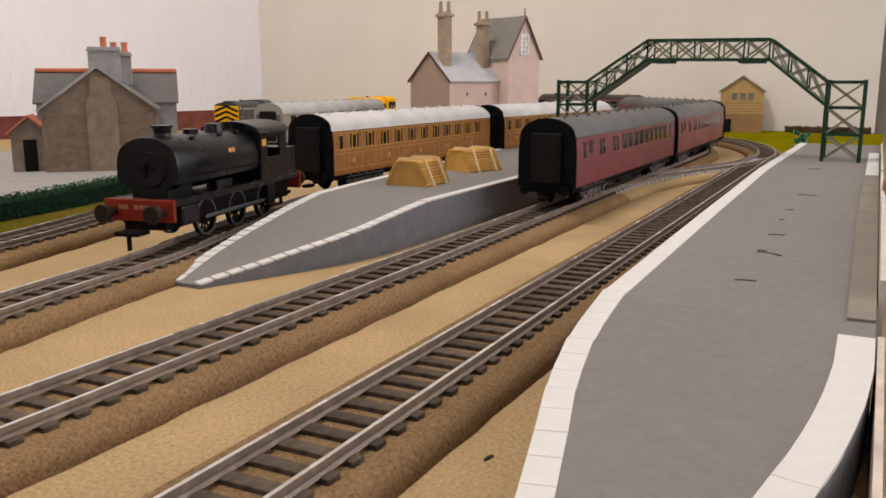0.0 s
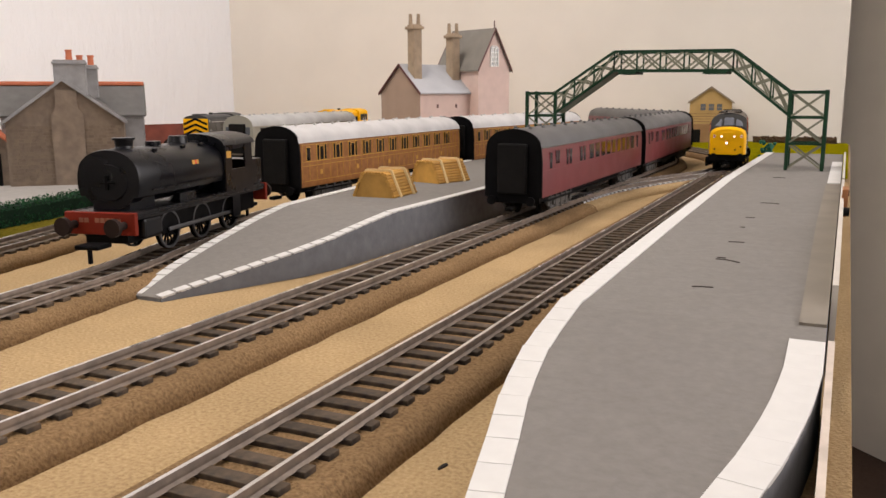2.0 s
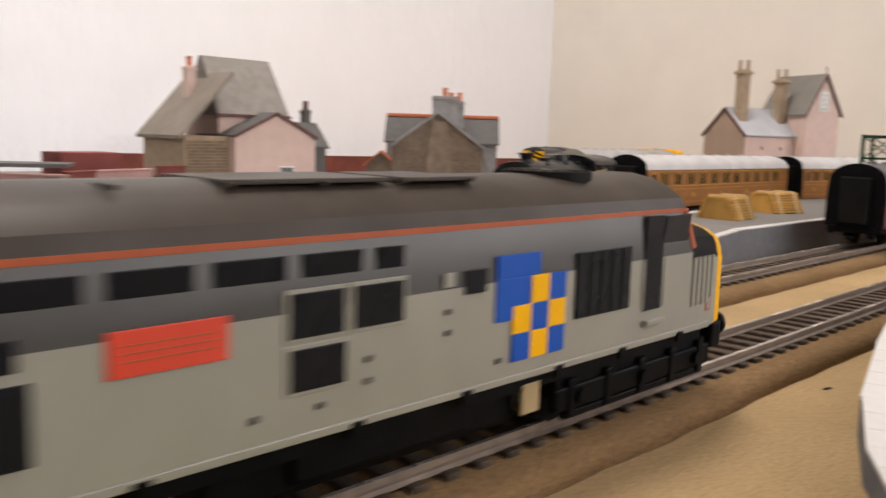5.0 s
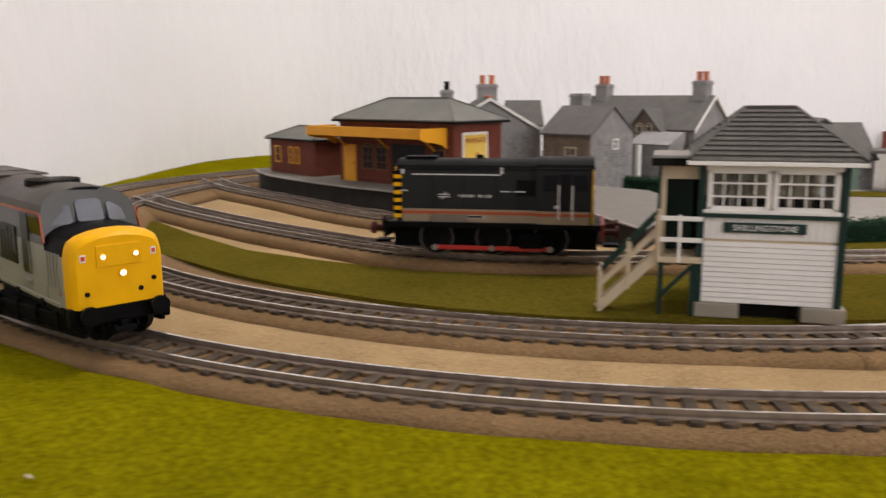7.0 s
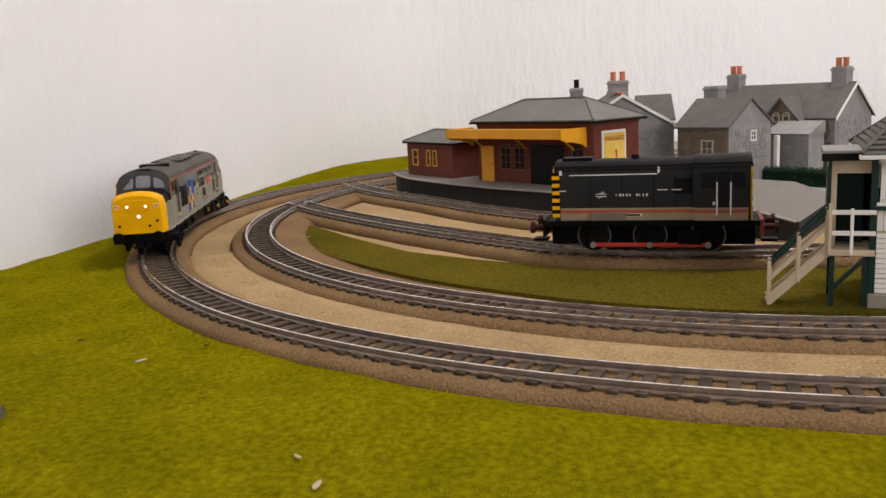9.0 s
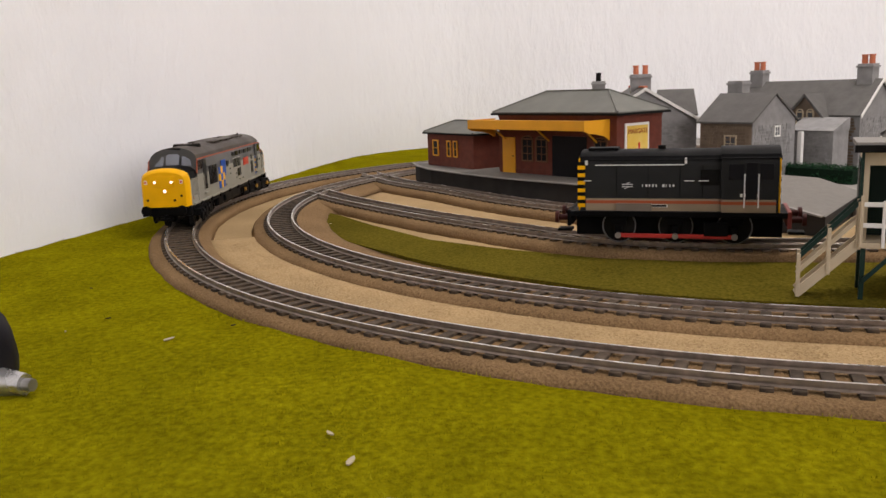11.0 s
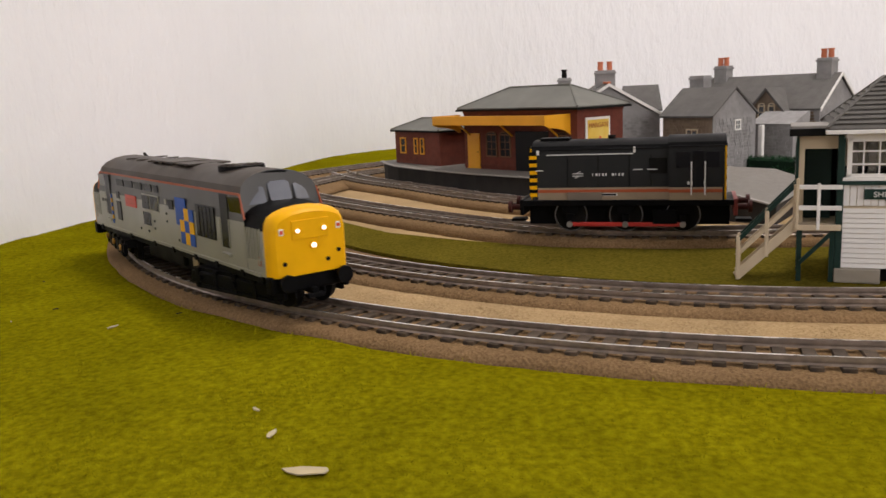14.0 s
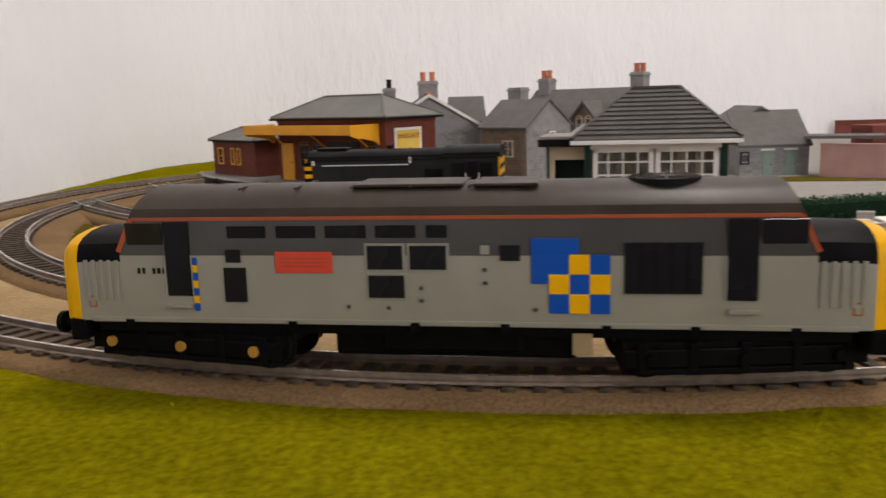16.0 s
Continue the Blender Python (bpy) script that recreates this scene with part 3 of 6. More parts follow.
def diesel_locomotive():
    t = thing("diesel_locomotive", 0, 0, 0, 0, "grey model diesel locomotive with yellow nose ends and blue-yellow squares", "locomotive")
    zb, zo, zt, w = 23.2, 52.0, 60.0, 16.5
    bm = loft([section(y, w, zb, 42.0, zo, zt) for y in (-92, -60, 0, 60, 92)])
    for f in bm.faces:
        f.normal_update()
        c = f.calc_center_median()
        f.material_index = 0 if c.z < 40 else (1 if c.z < zo else 2)
    for v in bm.verts:
        if abs(v.co.y) > 91 and v.co.z > 45:
            v.co.y -= math.copysign((v.co.z - 45) * 0.42, v.co.y)
    part("body", bm, [M_GREYLT, M_GREYDK, M_ROOF37], t, smooth=25)
    for sy, end in ((1, "B"), (-1, "A")):
        # nose
        secs = []
        for y, sh, tp, ww in ((86, 43.4, 48.9, 16.4), (97, 43.2, 48.6, 16.2), (105.8, 42.9, 48.2, 15.9), (108.4, 42.6, 47.8, 15.5), (110.2, 42.1, 47.1, 14.8), (111.3, 41.3, 45.9, 13.8)):
            secs.append(section(sy * y, ww, zb, sh - 3, sh, tp))
        bm = loft(secs)
        for f in bm.faces:
            f.normal_update()
            c = f.calc_center_median()
            if abs(c.y) > 106.0:
                f.material_index = 2
            else:
                f.material_index = 0 if c.z < 41.5 else 1
        part("nose", bm, [M_GREYLT, M_BLACK, M_YELLOW], t, "yellow-fronted bonnet", smooth=30)
        # nose front details
        yf = sy * 111.4
        for x, z, r, lit in ((-5.4, 39.5, 0.75, 1), (5.4, 39.5, 0.75, 1), (0.8, 33.6, 0.95, 1)):
            bm = bmesh.new()
            cyl(bm, (x, yf - sy * 0.5, z), (x, yf + sy * 0.7, z), r + 0.5, seg=16)
            part("lamp_rim", bm, M_YELLOW, t)
            part("headlamp", ccyl((x, yf, z), (x, yf + sy * 0.9, z), r, seg=16), M_LAMP, t, "lit white headlamp")
        for x, z in ((-11.0, 28.0), (11.2, 30.4), (6.6, 27.6)):
            x *= -sy
            part("tail_lamp", ccyl((x, yf - sy * 0.3, z), (x, yf + sy * 0.45, z), 0.8, seg=10), M_DARK, t)
        part("nose_hatch", cbox(-7.5, 7.5, -0.25, 0.25, 36.2, 43.2, bevel=0.2), M_YELLOW, t, at=mm(0, yf + sy * 0.05, 0))
        for x in (-11.6, 11.6):
            part("warning_flash", cbox(-0.9, 0.9, -0.15, 0.15, -1.2, 1.2, bevel=0.05), M_LETTER, t, at=mm(x, yf - sy * 0.05, 39.6))
            part("warning_flash_bar", cbox(-0.6, 0.6, -0.15, 0.15, -0.7, 0.7), M_RED, t, at=mm(x, yf + sy * 0.08, 39.6))
        part("buffer_beam", cbox(-16.2, 16.2, sy * 107.4 - 2.5, sy * 107.4 + 2.5, 17.0, 23.6, bevel=0.8), M_BLACK, t)
        bm = bmesh.new()
        for x in (-6, -3.4, 3.4, 6):
            cyl(bm, (x, sy * 106.6, 21.5), (x, sy * 108.6, 14.5), 0.5, seg=8)
        box(bm, -1.3, 1.3, min(sy * 106, sy * 112.5), max(sy * 106, sy * 112.5), 15.5, 18.0, bevel=0.4)
        box(bm, -3.6, 3.6, min(sy * 110.5, sy * 113.5), max(sy * 110.5, sy * 113.5), 14.5, 16.0, bevel=0.3)
        part("coupling", bm, M_BLACK, t)
        buffers(t, sy * 109.2, sy * 6.0, z=21.4)
        # curved cab front with three panes in a dark surround
        def front(x, z, off):
            return (x, sy * (93.0 + off - (z - 44) * 0.42 - x * x * 0.014), z)
        ring = [(x, z) for x, _, z in section(0, 16.1, 42.6, 46.0, 51.6, 59.7)]
        bm = loft([[front(x, z, o) for x, z in ring] for o in (-4.0, 0.0)])
        part("cab_front", bm, M_BLACK, t, smooth=30)
        for xa, xb in ((-13.4, -6.1), (-4.4, 4.4), (6.1, 13.4)):
            grid = []
            for i in range(7):
                x = xa + (xb - xa) * i / 6
                hi = 56.0 - 0.032 * x * x if xa * xb > 0 else 55.8
                lo = 48.4 if xa * xb < 0 else 48.2 - (abs(x) - 5.4) * 0.06
                e = 0.9 if i in (0, 6) else 0.0
                grid.append([front(x, lo + e * 0.6, -0.5), front(x, lo + e * 0.6, 0.35), front(x, hi - e, 0.35), front(x, hi - e, -0.5)])
            part("windscreen", loft(grid), M_SCREEN, t, "curved glossy cab windscreen", smooth=30)
        for sx in (-1, 1):
            bm = bmesh.new()
            bar(bm, (sx * 16.5, sy * 92.3, 43.0), (sx * 16.0, sy * 88.2, 52.0), 0.5, 1.3)
            part("cab_corner_line", bm, M_ORANGE, t)
            panel(t, "cab_window", sx, sy * 78.9, sy * 89.6, 43.4, 51.2, M_SIDEGLASS, x=16.35, lean=-6)
            panel(t, "cab_door", sx, sy * 71.0, sy * 78.2, 30.6, 51.4, M_CABDARK, x=16.6)
            for k in (70.6, 78.6):
                part("door_handrail", ccyl((sx * 17.0, sy * k, 31), (sx * 17.0, sy * k, 42), 0.2, seg=6), M_GREYLT, t)
            part("footstep", cbox(-1.0, 1.0, -3.6, 3.6, -0.6, 0.6, bevel=0.2), M_GREYLT, t, at=mm(sx * 16.8, sy * 75, 28.0))
            for k in range(5):
                panel(t, "nose_louvre", sx, sy * (92.8 + k * 2.4), sy * (94.0 + k * 2.4), 29.0, 40.6, M_GREYLT, x=16.45 - k * 0.09, thick=0.5)
            panel(t, "hazard_mark", sx, sy * 100.6, sy * 103.0, 27.0, 30.3, M_ORANGE, x=16.1, thick=0.2)
            panel(t, "hazard_mark_centre", sx, sy * 101.0, sy * 102.6, 27.4, 29.9, M_GREYLT, x=16.17, thick=0.2)
    for sx in (-1, 1):
        f = lambda name, y0, y1, z0, z1, m, x=17.25, **k: panel(t, name, sx, y0 + 2.4, y1 + 2.4, z0 - 0.7, z1 - 0.7, m, x=x - 0.5, **k)
        part("cantrail_line", cbox(-0.15, 0.15, -88, 88, -0.45, 0.45), M_ORANGE, t, "orange cantrail stripe", at=mm(sx * 15.85, 0, 52.0))
        for a, b in ((57.5, 46.5), (43.5, 32.5), (29.8, 18.6), (16.0, 5.2), (2.3, -3.2)):
            f("roof_vent", a, b, 47.4, 50.8, M_CABDARK, x=16.75, lean=-4)
        f("small_window", 58.2, 53.9, 40.8, 44.4, M_CABDARK)
        f("tall_grille", 59.0, 52.6, 29.8, 39.4, M_CABDARK)
        f("nameplate", 44.0, 28.0, 38.0, 43.8, M_RED, label="red nameplate")
        for z in (41.9, 40.9, 39.9):
            f("plate_line", 42.5, 29.5, z - 0.12, z + 0.12, M_ORANGE, x=17.48, thick=0.1)
        for a, b, z0, z1 in ((18.4, 8.8, 39.0, 45.4), (6.9, -2.9, 39.0, 45.4), (18.3, 8.5, 31.3, 37.4)):
            f("engine_room_window", a + 0.7, b - 0.7, z0 - 0.6, z1 + 0.6, M_GREYLT, x=17.12, thick=0.3)
            f("engine_room_pane", a, b, z0, z1, M_CABDARK, x=17.3)
        f("light_box", -11.8, -14.2, 43.1, 45.5, M_GREYLT)
        f("dark_box", -16.9, -22.1, 41.4, 45.5, M_CABDARK)
        f("blue_square", -24.9, -37.0, 43.1, 47.3, M_BLUE, x=17.2)
        f("blue_square", -24.9, -34.4, 35.4, 43.1, M_BLUE, x=17.2)
        q, y0, z0 = 5.15, -34.6, 43.05
        for r in range(3):
            for c in range(-1, 2):
                if r == 0 and c == -1:
                    continue
                colour = M_YELLOW if (r + c) % 2 == 0 else M_BLUE
                f("yellow_square" if colour is M_YELLOW else "blue_square", y0 - c * q, y0 - (c + 1) * q, z0 - (r + 1) * q, z0 - r * q, colour, x=17.32)
        f("radiator_grille", -48.4, -67.4, 33.0, 46.1, M_CABDARK, thick=0.6)
        for k in range(4):
            f("grille_bar", -52.4 - k * 3.8, -52.7 - k * 3.8, 33.2, 45.9, M_DARK, x=17.65, thick=0.2)
        for k in range(7):
            f("stripe_square", 68.2, 66.6, 27.2 + k * 2.15, 29.3 + k * 2.15, M_BLUE if k % 2 == 0 else M_YELLOW, x=17.3)
        for k, wd in enumerate((0.8, 0.8, 0, 0.8, 0.8, 0.8)):
            if wd:
                f("number_bar", 84.5 - k * 1.5, 84.5 - k * 1.5 - wd, 37.6, 39.2, M_DARK, x=17.2, thick=0.15)
        part("sole_bar", cbox(-0.5, 0.5, -102, 102, -0.7, 0.7, bevel=0.2), M_GREYLT, t, at=mm(sx * 16.3, 0, 23.7))
        for y in (88, 40, 6, -18, -44, -66, -90):
            f("lifting_bracket", y + 1.2, y - 1.2, 22.2, 24.6, M_BLACK, x=17.3, thick=0.9)
        for y, z in ((24, 28.8), (4, 34), (4, 30.6), (-13, 39), (-13, 35.5), (-26, 28.5), (13, 28.6)):
            f("body_clip", y + 0.5, y - 0.5, z - 0.5, z + 0.5, M_GREYDK, x=17.3, thick=0.5)
    # roof
    part("exhaust_panel", cbox(-9, 9, -4, 26, -0.3, 0.5, bevel=0.2), M_ROOF37, t, at=mm(0, 0, 59.6))
    part("roof_panel", cbox(-9.5, 9.5, -24, -7, -0.3, 0.45, bevel=0.2), M_ROOF37, t, at=mm(0, 0, 59.6))
    for k in range(6):
        part("roof_rib", cbox(-10.5, 10.5, -0.25, 0.25, -0.3, 0.35), M_ROOF37, t, at=mm(0, -22 + k * 16, 59.4))
    fan = part("fan_ring", ccyl((0, -57, 57.2), (0, -57, 60.4), 9.4, seg=32), M_DARK, t, "round black roof fan")
    for k in range(8):
        bm = bmesh.new()
        a = k * math.pi / 8
        bar(bm, (9 * math.cos(a), -57 + 9 * math.sin(a), 60.5), (-9 * math.cos(a), -57 - 9 * math.sin(a), 60.5), 0.4, 0.3)
        part("fan_guard_bar", bm, M_ROOF37, fan)
    part("roof_horn", ccyl((3, 66, 58.5), (3, 71, 60.8), 0.8, seg=8), M_DARK, t)
    bm = bmesh.new()
    box(bm, -12.5, 12.5, -34, 32, 13.2, 24.0, bevel=1.2)
    box(bm, -14.2, 14.2, -20, 18, 15.0, 22.0, bevel=1.0)
    part("underframe_tank", bm, M_BLACK, t)
    part("frame_floor", cbox(-15, 15, -101, 101, 20.0, 23.6), M_BLACK, t)
    part("pipe_tag", cbox(-0.4, 0.4, -2.6, 2.6, -3, 3, bevel=0.3), mat("tan_tag", (0.36, 0.27, 0.14), 0.7), t, at=mm(-14.8, -35.5, 18.2))
    b1 = bogie(t, 73.4, (-23.6, 0, 23.6), 31, r=7.0, boxes=M_AXLE)
    b2 = bogie(t, -73.4, (-23.6, 0, 23.6), 31, r=7.0, boxes=M_BLACK)
    return t, b1, b2


LOCO, BOGIE_B, BOGIE_A = diesel_locomotive()


def coach(name, label, m_body, m_roof, m_line, length, windows, m_frame, m_end=M_BLACK, panelled=False, group=""):
    t = thing(name, 0, 0, 0, 0, label, "railway carriage", group)
    h, w, z0, zo, zt = length / 2, 16.8, 20.5, 48.5, 58.5
    bm = loft([section(y, w, z0, 40, zo, zo + 0.2) for y in (-h, 0, h)])
    part("body", bm, m_body, t, smooth=25)
    bm = loft([[(x * 1.02, y, z) for x, _, z in section(y, w, zo - 0.4, zo - 0.2, zo, zt - (0.8 if abs(y) > h else 0), 11)] for y in (-h - 0.8, -h + 3, h - 3, h + 0.8)])
    part("roof", bm, m_roof, t, smooth=30)
    for k in range(int(length / 22)):
        for sx in (-4.5, 4.5):
            part("roof_vent", ccyl((sx, -h + 14 + k * 22, zt - 0.6), (sx, -h + 14 + k * 22, zt + 0.9), 1.3, 0.9, seg=10), m_roof, t)
    for sy in (-1, 1):
        part("carriage_end", loft([section(sy * (h + d), w * 1.012, z0, 40, zo, zt + 0.1, 11) for d in (-0.3, 1.0)]), m_end, t, smooth=30)
        bm = bmesh.new()
        box(bm, -8.6, 8.6, -2.2, 2.2, z0 + 2, zo + 2, bevel=0.9)
        part("gangway", bm, M_DARK, t, "black corridor connection", at=mm(0, sy * (h + 2.0), 0))
        part("buffer_beam", cbox(-15.5, 15.5, -1.2, 1.2, 17.0, 21.0, bevel=0.4), M_BLACK, t, at=mm(0, sy * (h - 0.5), 0))
        buffers(t, sy * h, sy * 5.0, z=18.8, r=2.6)
        part("coupling", cbox(-2.2, 2.2, -4, 4, 13.2, 15.2, bevel=0.5), M_BLACK, t, at=mm(0, sy * (h + 4), 0))
    for sx in (-1, 1):
        for y0, y1, za, zb_ in windows:
            panel(t, "window_frame", sx, y0 - 0.5, y1 + 0.5, za - 0.5, zb_ + 0.5, m_frame, x=w - 0.15, thick=0.5)
            panel(t, "window_pane", sx, y0, y1, za, zb_, M_SIDEGLASS if not panelled else M_CABDARK, x=w, thick=0.5)
        for z in ((24.0, 33.6, 36.2, 46.8) if panelled else (35.2,)):
            part("lining", cbox(-0.1, 0.1, -h + 1, h - 1, -0.16 if panelled else -0.1, 0.16 if panelled else 0.1), m_line, t, at=mm(sx * (w + 0.02), 0, z))
        if panelled:
            n = int(length / 8)
            for k in range(n + 1):
                y = -h + 2 + k * (length - 4) / n
                panel(t, "beading", sx, y - 0.16, y + 0.16, 24.0, 46.8, m_line, x=w, thick=0.25)
            for k in range(5):
                panel(t, "crest", sx, -h + 22 + k * 46, -h + 25 + k * 46, 27.5, 30.5, m_line, x=w + 0.05, thick=0.2)
        part("footboard", cbox(-0.8, 0.8, -h + 6, h - 6, -0.4, 0.4), M_BLACK, t, at=mm(sx * 15.5, 0, 17.5))
        bm = bmesh.new()
        for y0, y1, dz in ((-h * 0.45, 0, -4), (0, h * 0.45, -4)):
            bar(bm, (sx * 10, y0, 19), (sx * 10, y0 + 20 if y0 < 0 else y1 - 20, 14.5), 0.8, 0.8)
        bar(bm, (sx * 10, -h * 0.45 + 20, 14.5), (sx * 10, h * 0.45 - 20, 14.5), 0.8, 0.8)
        part("truss_rod", bm, M_BLACK, t)
    part("underframe", cbox(-14, 14, -h + 2, h - 2, 17.5, 20.8), M_BLACK, t)
    part("battery_box", cbox(-11, 11, -14, 12, 12.0, 18.0, bevel=0.5), M_BLACK, t)
    for sy in (-1, 1):
        bogie(t, sy * (h - 42), (-16, 16), 23, r=6.4, inset=13.5, m_frame=mat("bogie_grey", (0.085, 0.083, 0.08), 0.45))
    return t


M_MAROON = mat("crimson_maroon_paint", (0.15, 0.02, 0.025), 0.36, spec=0.6, vary=0.08)
M_COACHROOF = mat("dusty_grey_roof", (0.085, 0.083, 0.082), 0.5, vary=0.1)
M_TEAK = mat("varnished_teak", (0.24, 0.092, 0.022), 0.42, color2=(0.36, 0.155, 0.042), vary=0.12, scale=260)
M_WHITEROOF = mat("off_white_roof", (0.47, 0.46, 0.45), 0.6, vary=0.10)
M_GOLD = mat("gold_lining", (0.55, 0.30, 0.05), 0.45)

win = [(-112, -108, 36, 45), (-101, -98.5, 38, 45.5), (-97, -94.5, 38, 45.5), (-80, -77, 36, 45), (-74, -70, 36, 45), (-52, -47, 36, 45), (-44, -40, 36, 45)] + [(-30 + k * 14.5, -20.5 + k * 14.5, 36, 45.5) for k in range(9)] + [(106, 110, 36, 45)]
mc = coach("maroon_coach", "crimson model passenger coach with black end and grey roof", M_MAROON, M_COACHROOF, M_MAROON, 250, win, M_MAROON, group="maroon coaches")


def stand(ob, a, b):
    """Puts a vehicle with its pivots over two plan places."""
    ob.matrix_world = mm((a[0] + b[0]) / 2, (a[1] + b[1]) / 2, 0, 0, 0, math.degrees(math.atan2(b[1] - a[1], b[0] - a[0])) - 90)


def stand_copy(ob, a, b):
    return copy_thing(ob, mm((a[0] + b[0]) / 2, (a[1] + b[1]) / 2, 0, 0, 0, math.degrees(math.atan2(b[1] - a[1], b[0] - a[0])) - 90))


def at_in(s):
    return oval(s, R_IN)[:2]


stand(mc, at_in(-143.7 - 458 - 42), at_in(-143.7 - 458 - 208))
stand_copy(mc, at_in(-143.7 - 720 - 42), at_in(-143.7 - 720 - 208))
stand_copy(mc, at_in(-143.7 - 990 - 42), at_in(-143.7 - 990 - 208))

win = []
for k in range(11):
    y = -104 + k * 19.4
    win += [(y, y + 2.0, 36.8, 46.2), (y + 3.4, y + 7.2, 36.8, 45.2), (y + 8.6, y + 10.6, 36.8, 46.2)]
win += [(-116, -112, 36.8, 45)]
tk = coach("teak_coach", "varnished teak model coach with white roof and gold lining", M_TEAK, M_WHITEROOF, M_GOLD, 246, win, M_GOLD, m_end=M_BLACK, panelled=True, group="teak coaches")
stand(tk, (-221, 489), (-223, 653))
stand_copy(tk, (-209, 745), (-192, 908))


M_BEAMMARK = mat("worn_number_bar", (0.28, 0.11, 0.06), 0.6)
M_RIM = mat("dull_steel_tyre", (0.14, 0.14, 0.145), 0.35, metal=0.7, vary=0.2)


def rim(x0, x1, y, z, r, q, n=32):
    """A flat ring standing across x."""
    secs = []
    for i in range(n + 1):
        c, s = math.cos(2 * math.pi * i / n), math.sin(2 * math.pi * i / n)
        secs.append([(x0, y + r * c, z + r * s), (x1, y + r * c, z + r * s), (x1, y + q * c, z + q * s), (x0, y + q * c, z + q * s)])
    return loft(secs, caps=False)


def saddle_tank_engine():
    t = thing("saddle_tank_engine", 0, 0, 0, 0, "black saddle tank steam engine with red buffer beam", "steam engine")
    mb = mat("satin_black_paint", (0.003, 0.0032, 0.005), 0.3, spec=0.26, vary=0.2, scale=120)
    mr = mat("dull_red_beam", (0.20, 0.020, 0.008), 0.5, spec=0.15, vary=0.15)
    part("running_plate", cbox(-16, 16, -52, 52, 24.5, 26.0, bevel=0.3), mb, t)
    part("frames", cbox(-10, 10, -50, 50, 14, 25), M_BLACK, t)
    for sx in (-1, 1):
        part("valance", cbox(-0.4, 0.4, -51, 51, 22.5, 25.5), mb, t, at=mm(sx * 15.2, 0, 0.8))
    for sy in (-1, 1):
        part("buffer_beam", cbox(-16.5, 16.5, -1.0, 1.0, 17.5, 26.4, bevel=0.3), mr, t, "red buffer beam", at=mm(0, sy * 52.5, 0))
        buffers(t, sy * 53, sy * 8, z=21.5, r=3.6, m=mat("grimy_buffer", (0.02, 0.012, 0.010), 0.5))
        part("coupling", cbox(-5.5, 5.5, -4, 4, 13.5, 15, bevel=0.4), M_BLACK, t, at=mm(0, sy * 58, 0))
        part("coupling_hook", cbox(-0.7, 0.7, -0.7, 0.7, 8.5, 14, bevel=0.2), M_BLACK, t, at=mm(0, sy * 60, 0))
    for k, wd in enumerate((2.0, 2.0, 0, 2.0, 2.0, 2.0, 2.0, 2.0)):
        if wd:
            part("number_bar", cbox(-wd / 2, wd / 2, -0.1, 0.1, -0.9, 0.9), M_BEAMMARK, t, at=mm(-8.5 + k * 2.5, -53.6, 23.2))
    # saddle tank: arched over the boiler
    secs = []
    for y in (-46.9, -45.6, 13.5, 15):
        q = 0.97 if y in (-46.9, 15) else 1.0
        ring = [(-14.0 * q, y, 33), (-15.2 * q, y, 38), (-15.0 * q, y, 44)]
        for i in range(1, 12):
            a = math.pi * (1 - i / 12)
            ring.append((math.cos(a) * 14.6 * q, y, 45 + math.sin(a) * 11.5 * q))
        ring += [(15.0 * q, y, 44), (15.2 * q, y, 38), (14.0 * q, y, 33)]
        secs.append(ring)
    part("saddle_tank", loft(secs), mb, t, smooth=35)
    part("boiler", ccyl((0, -46, 38.5), (0, 14, 38.5), 11.5, seg=32), mb, t, smooth=35)
    part("smokebox_door", ccyl((0, -46.2, 40), (0, -47.4, 40), 9.6, 9.0, seg=32), mb, t)
    bm = bmesh.new()
    box(bm, -0.5, 0.5, -48.2, -47.3, 36.5, 43.5)
    box(bm, -3.5, 3.5, -48.2, -47.3, 39.6, 40.4)
    part("door_dart", bm, M_BLACK, t)
    part("smokebox", ccyl((0, -46.5, 40), (0, -40, 40), 13.6, seg=32), mb, t, smooth=35)
    part("smokebox_saddle", cbox(-9, 9, -46, -30, 25, 33, bevel=0.6), mb, t)
    bm = bmesh.new()
    cyl(bm, (0, -36, 54), (0, -36, 57.5), 4.4, 3.4, seg=20)
    cyl(bm, (0, -36, 57.5), (0, -36, 60.5), 3.4, 3.8, seg=20)
    cyl(bm, (0, -36, 60.5), (0, -36, 61.6), 4.6, seg=20)
    part("chimney", bm, mb, t, smooth=35)
    part("dome", ccyl((0, 1, 55), (0, 1, 60.2), 4.8, 4.0, seg=20), mb, t, "round filler dome", smooth=35)
    part("filler_cap", ccyl((0, -17, 56), (0, -17, 58.4), 3.4, seg=16), mb, t)
    for y in (-28, -8, 6):
        for sx in (-1, 1):
            part("lifting_lug", cbox(-0.6, 0.6, -1.4, 1.4, -1.2, 1.2, bevel=0.3), mb, t, at=mm(sx * 9, y, 54.5, 0, sx * 30, 0))
    for sx in (-1, 1):
        part("handrail", ccyl((sx * 15.6, -40, 36), (sx * 15.6, 12, 36), 0.35, seg=6), mb, t)
        part("crest", cbox(-0.15, 0.15, -2.4, 2.4, -1.2, 1.2, bevel=0.1), M_GOLD, t, "small gold crest", at=mm(sx * 14.9, -8, 46.5, 0, -sx * 12, 0))
        part("crest_middle", cbox(-0.15, 0.15, -0.5, 0.5, -1.2, 1.2, bevel=0.1), M_RED, t, at=mm(sx * 15.05, -8, 46.5, 0, -sx * 12, 0))
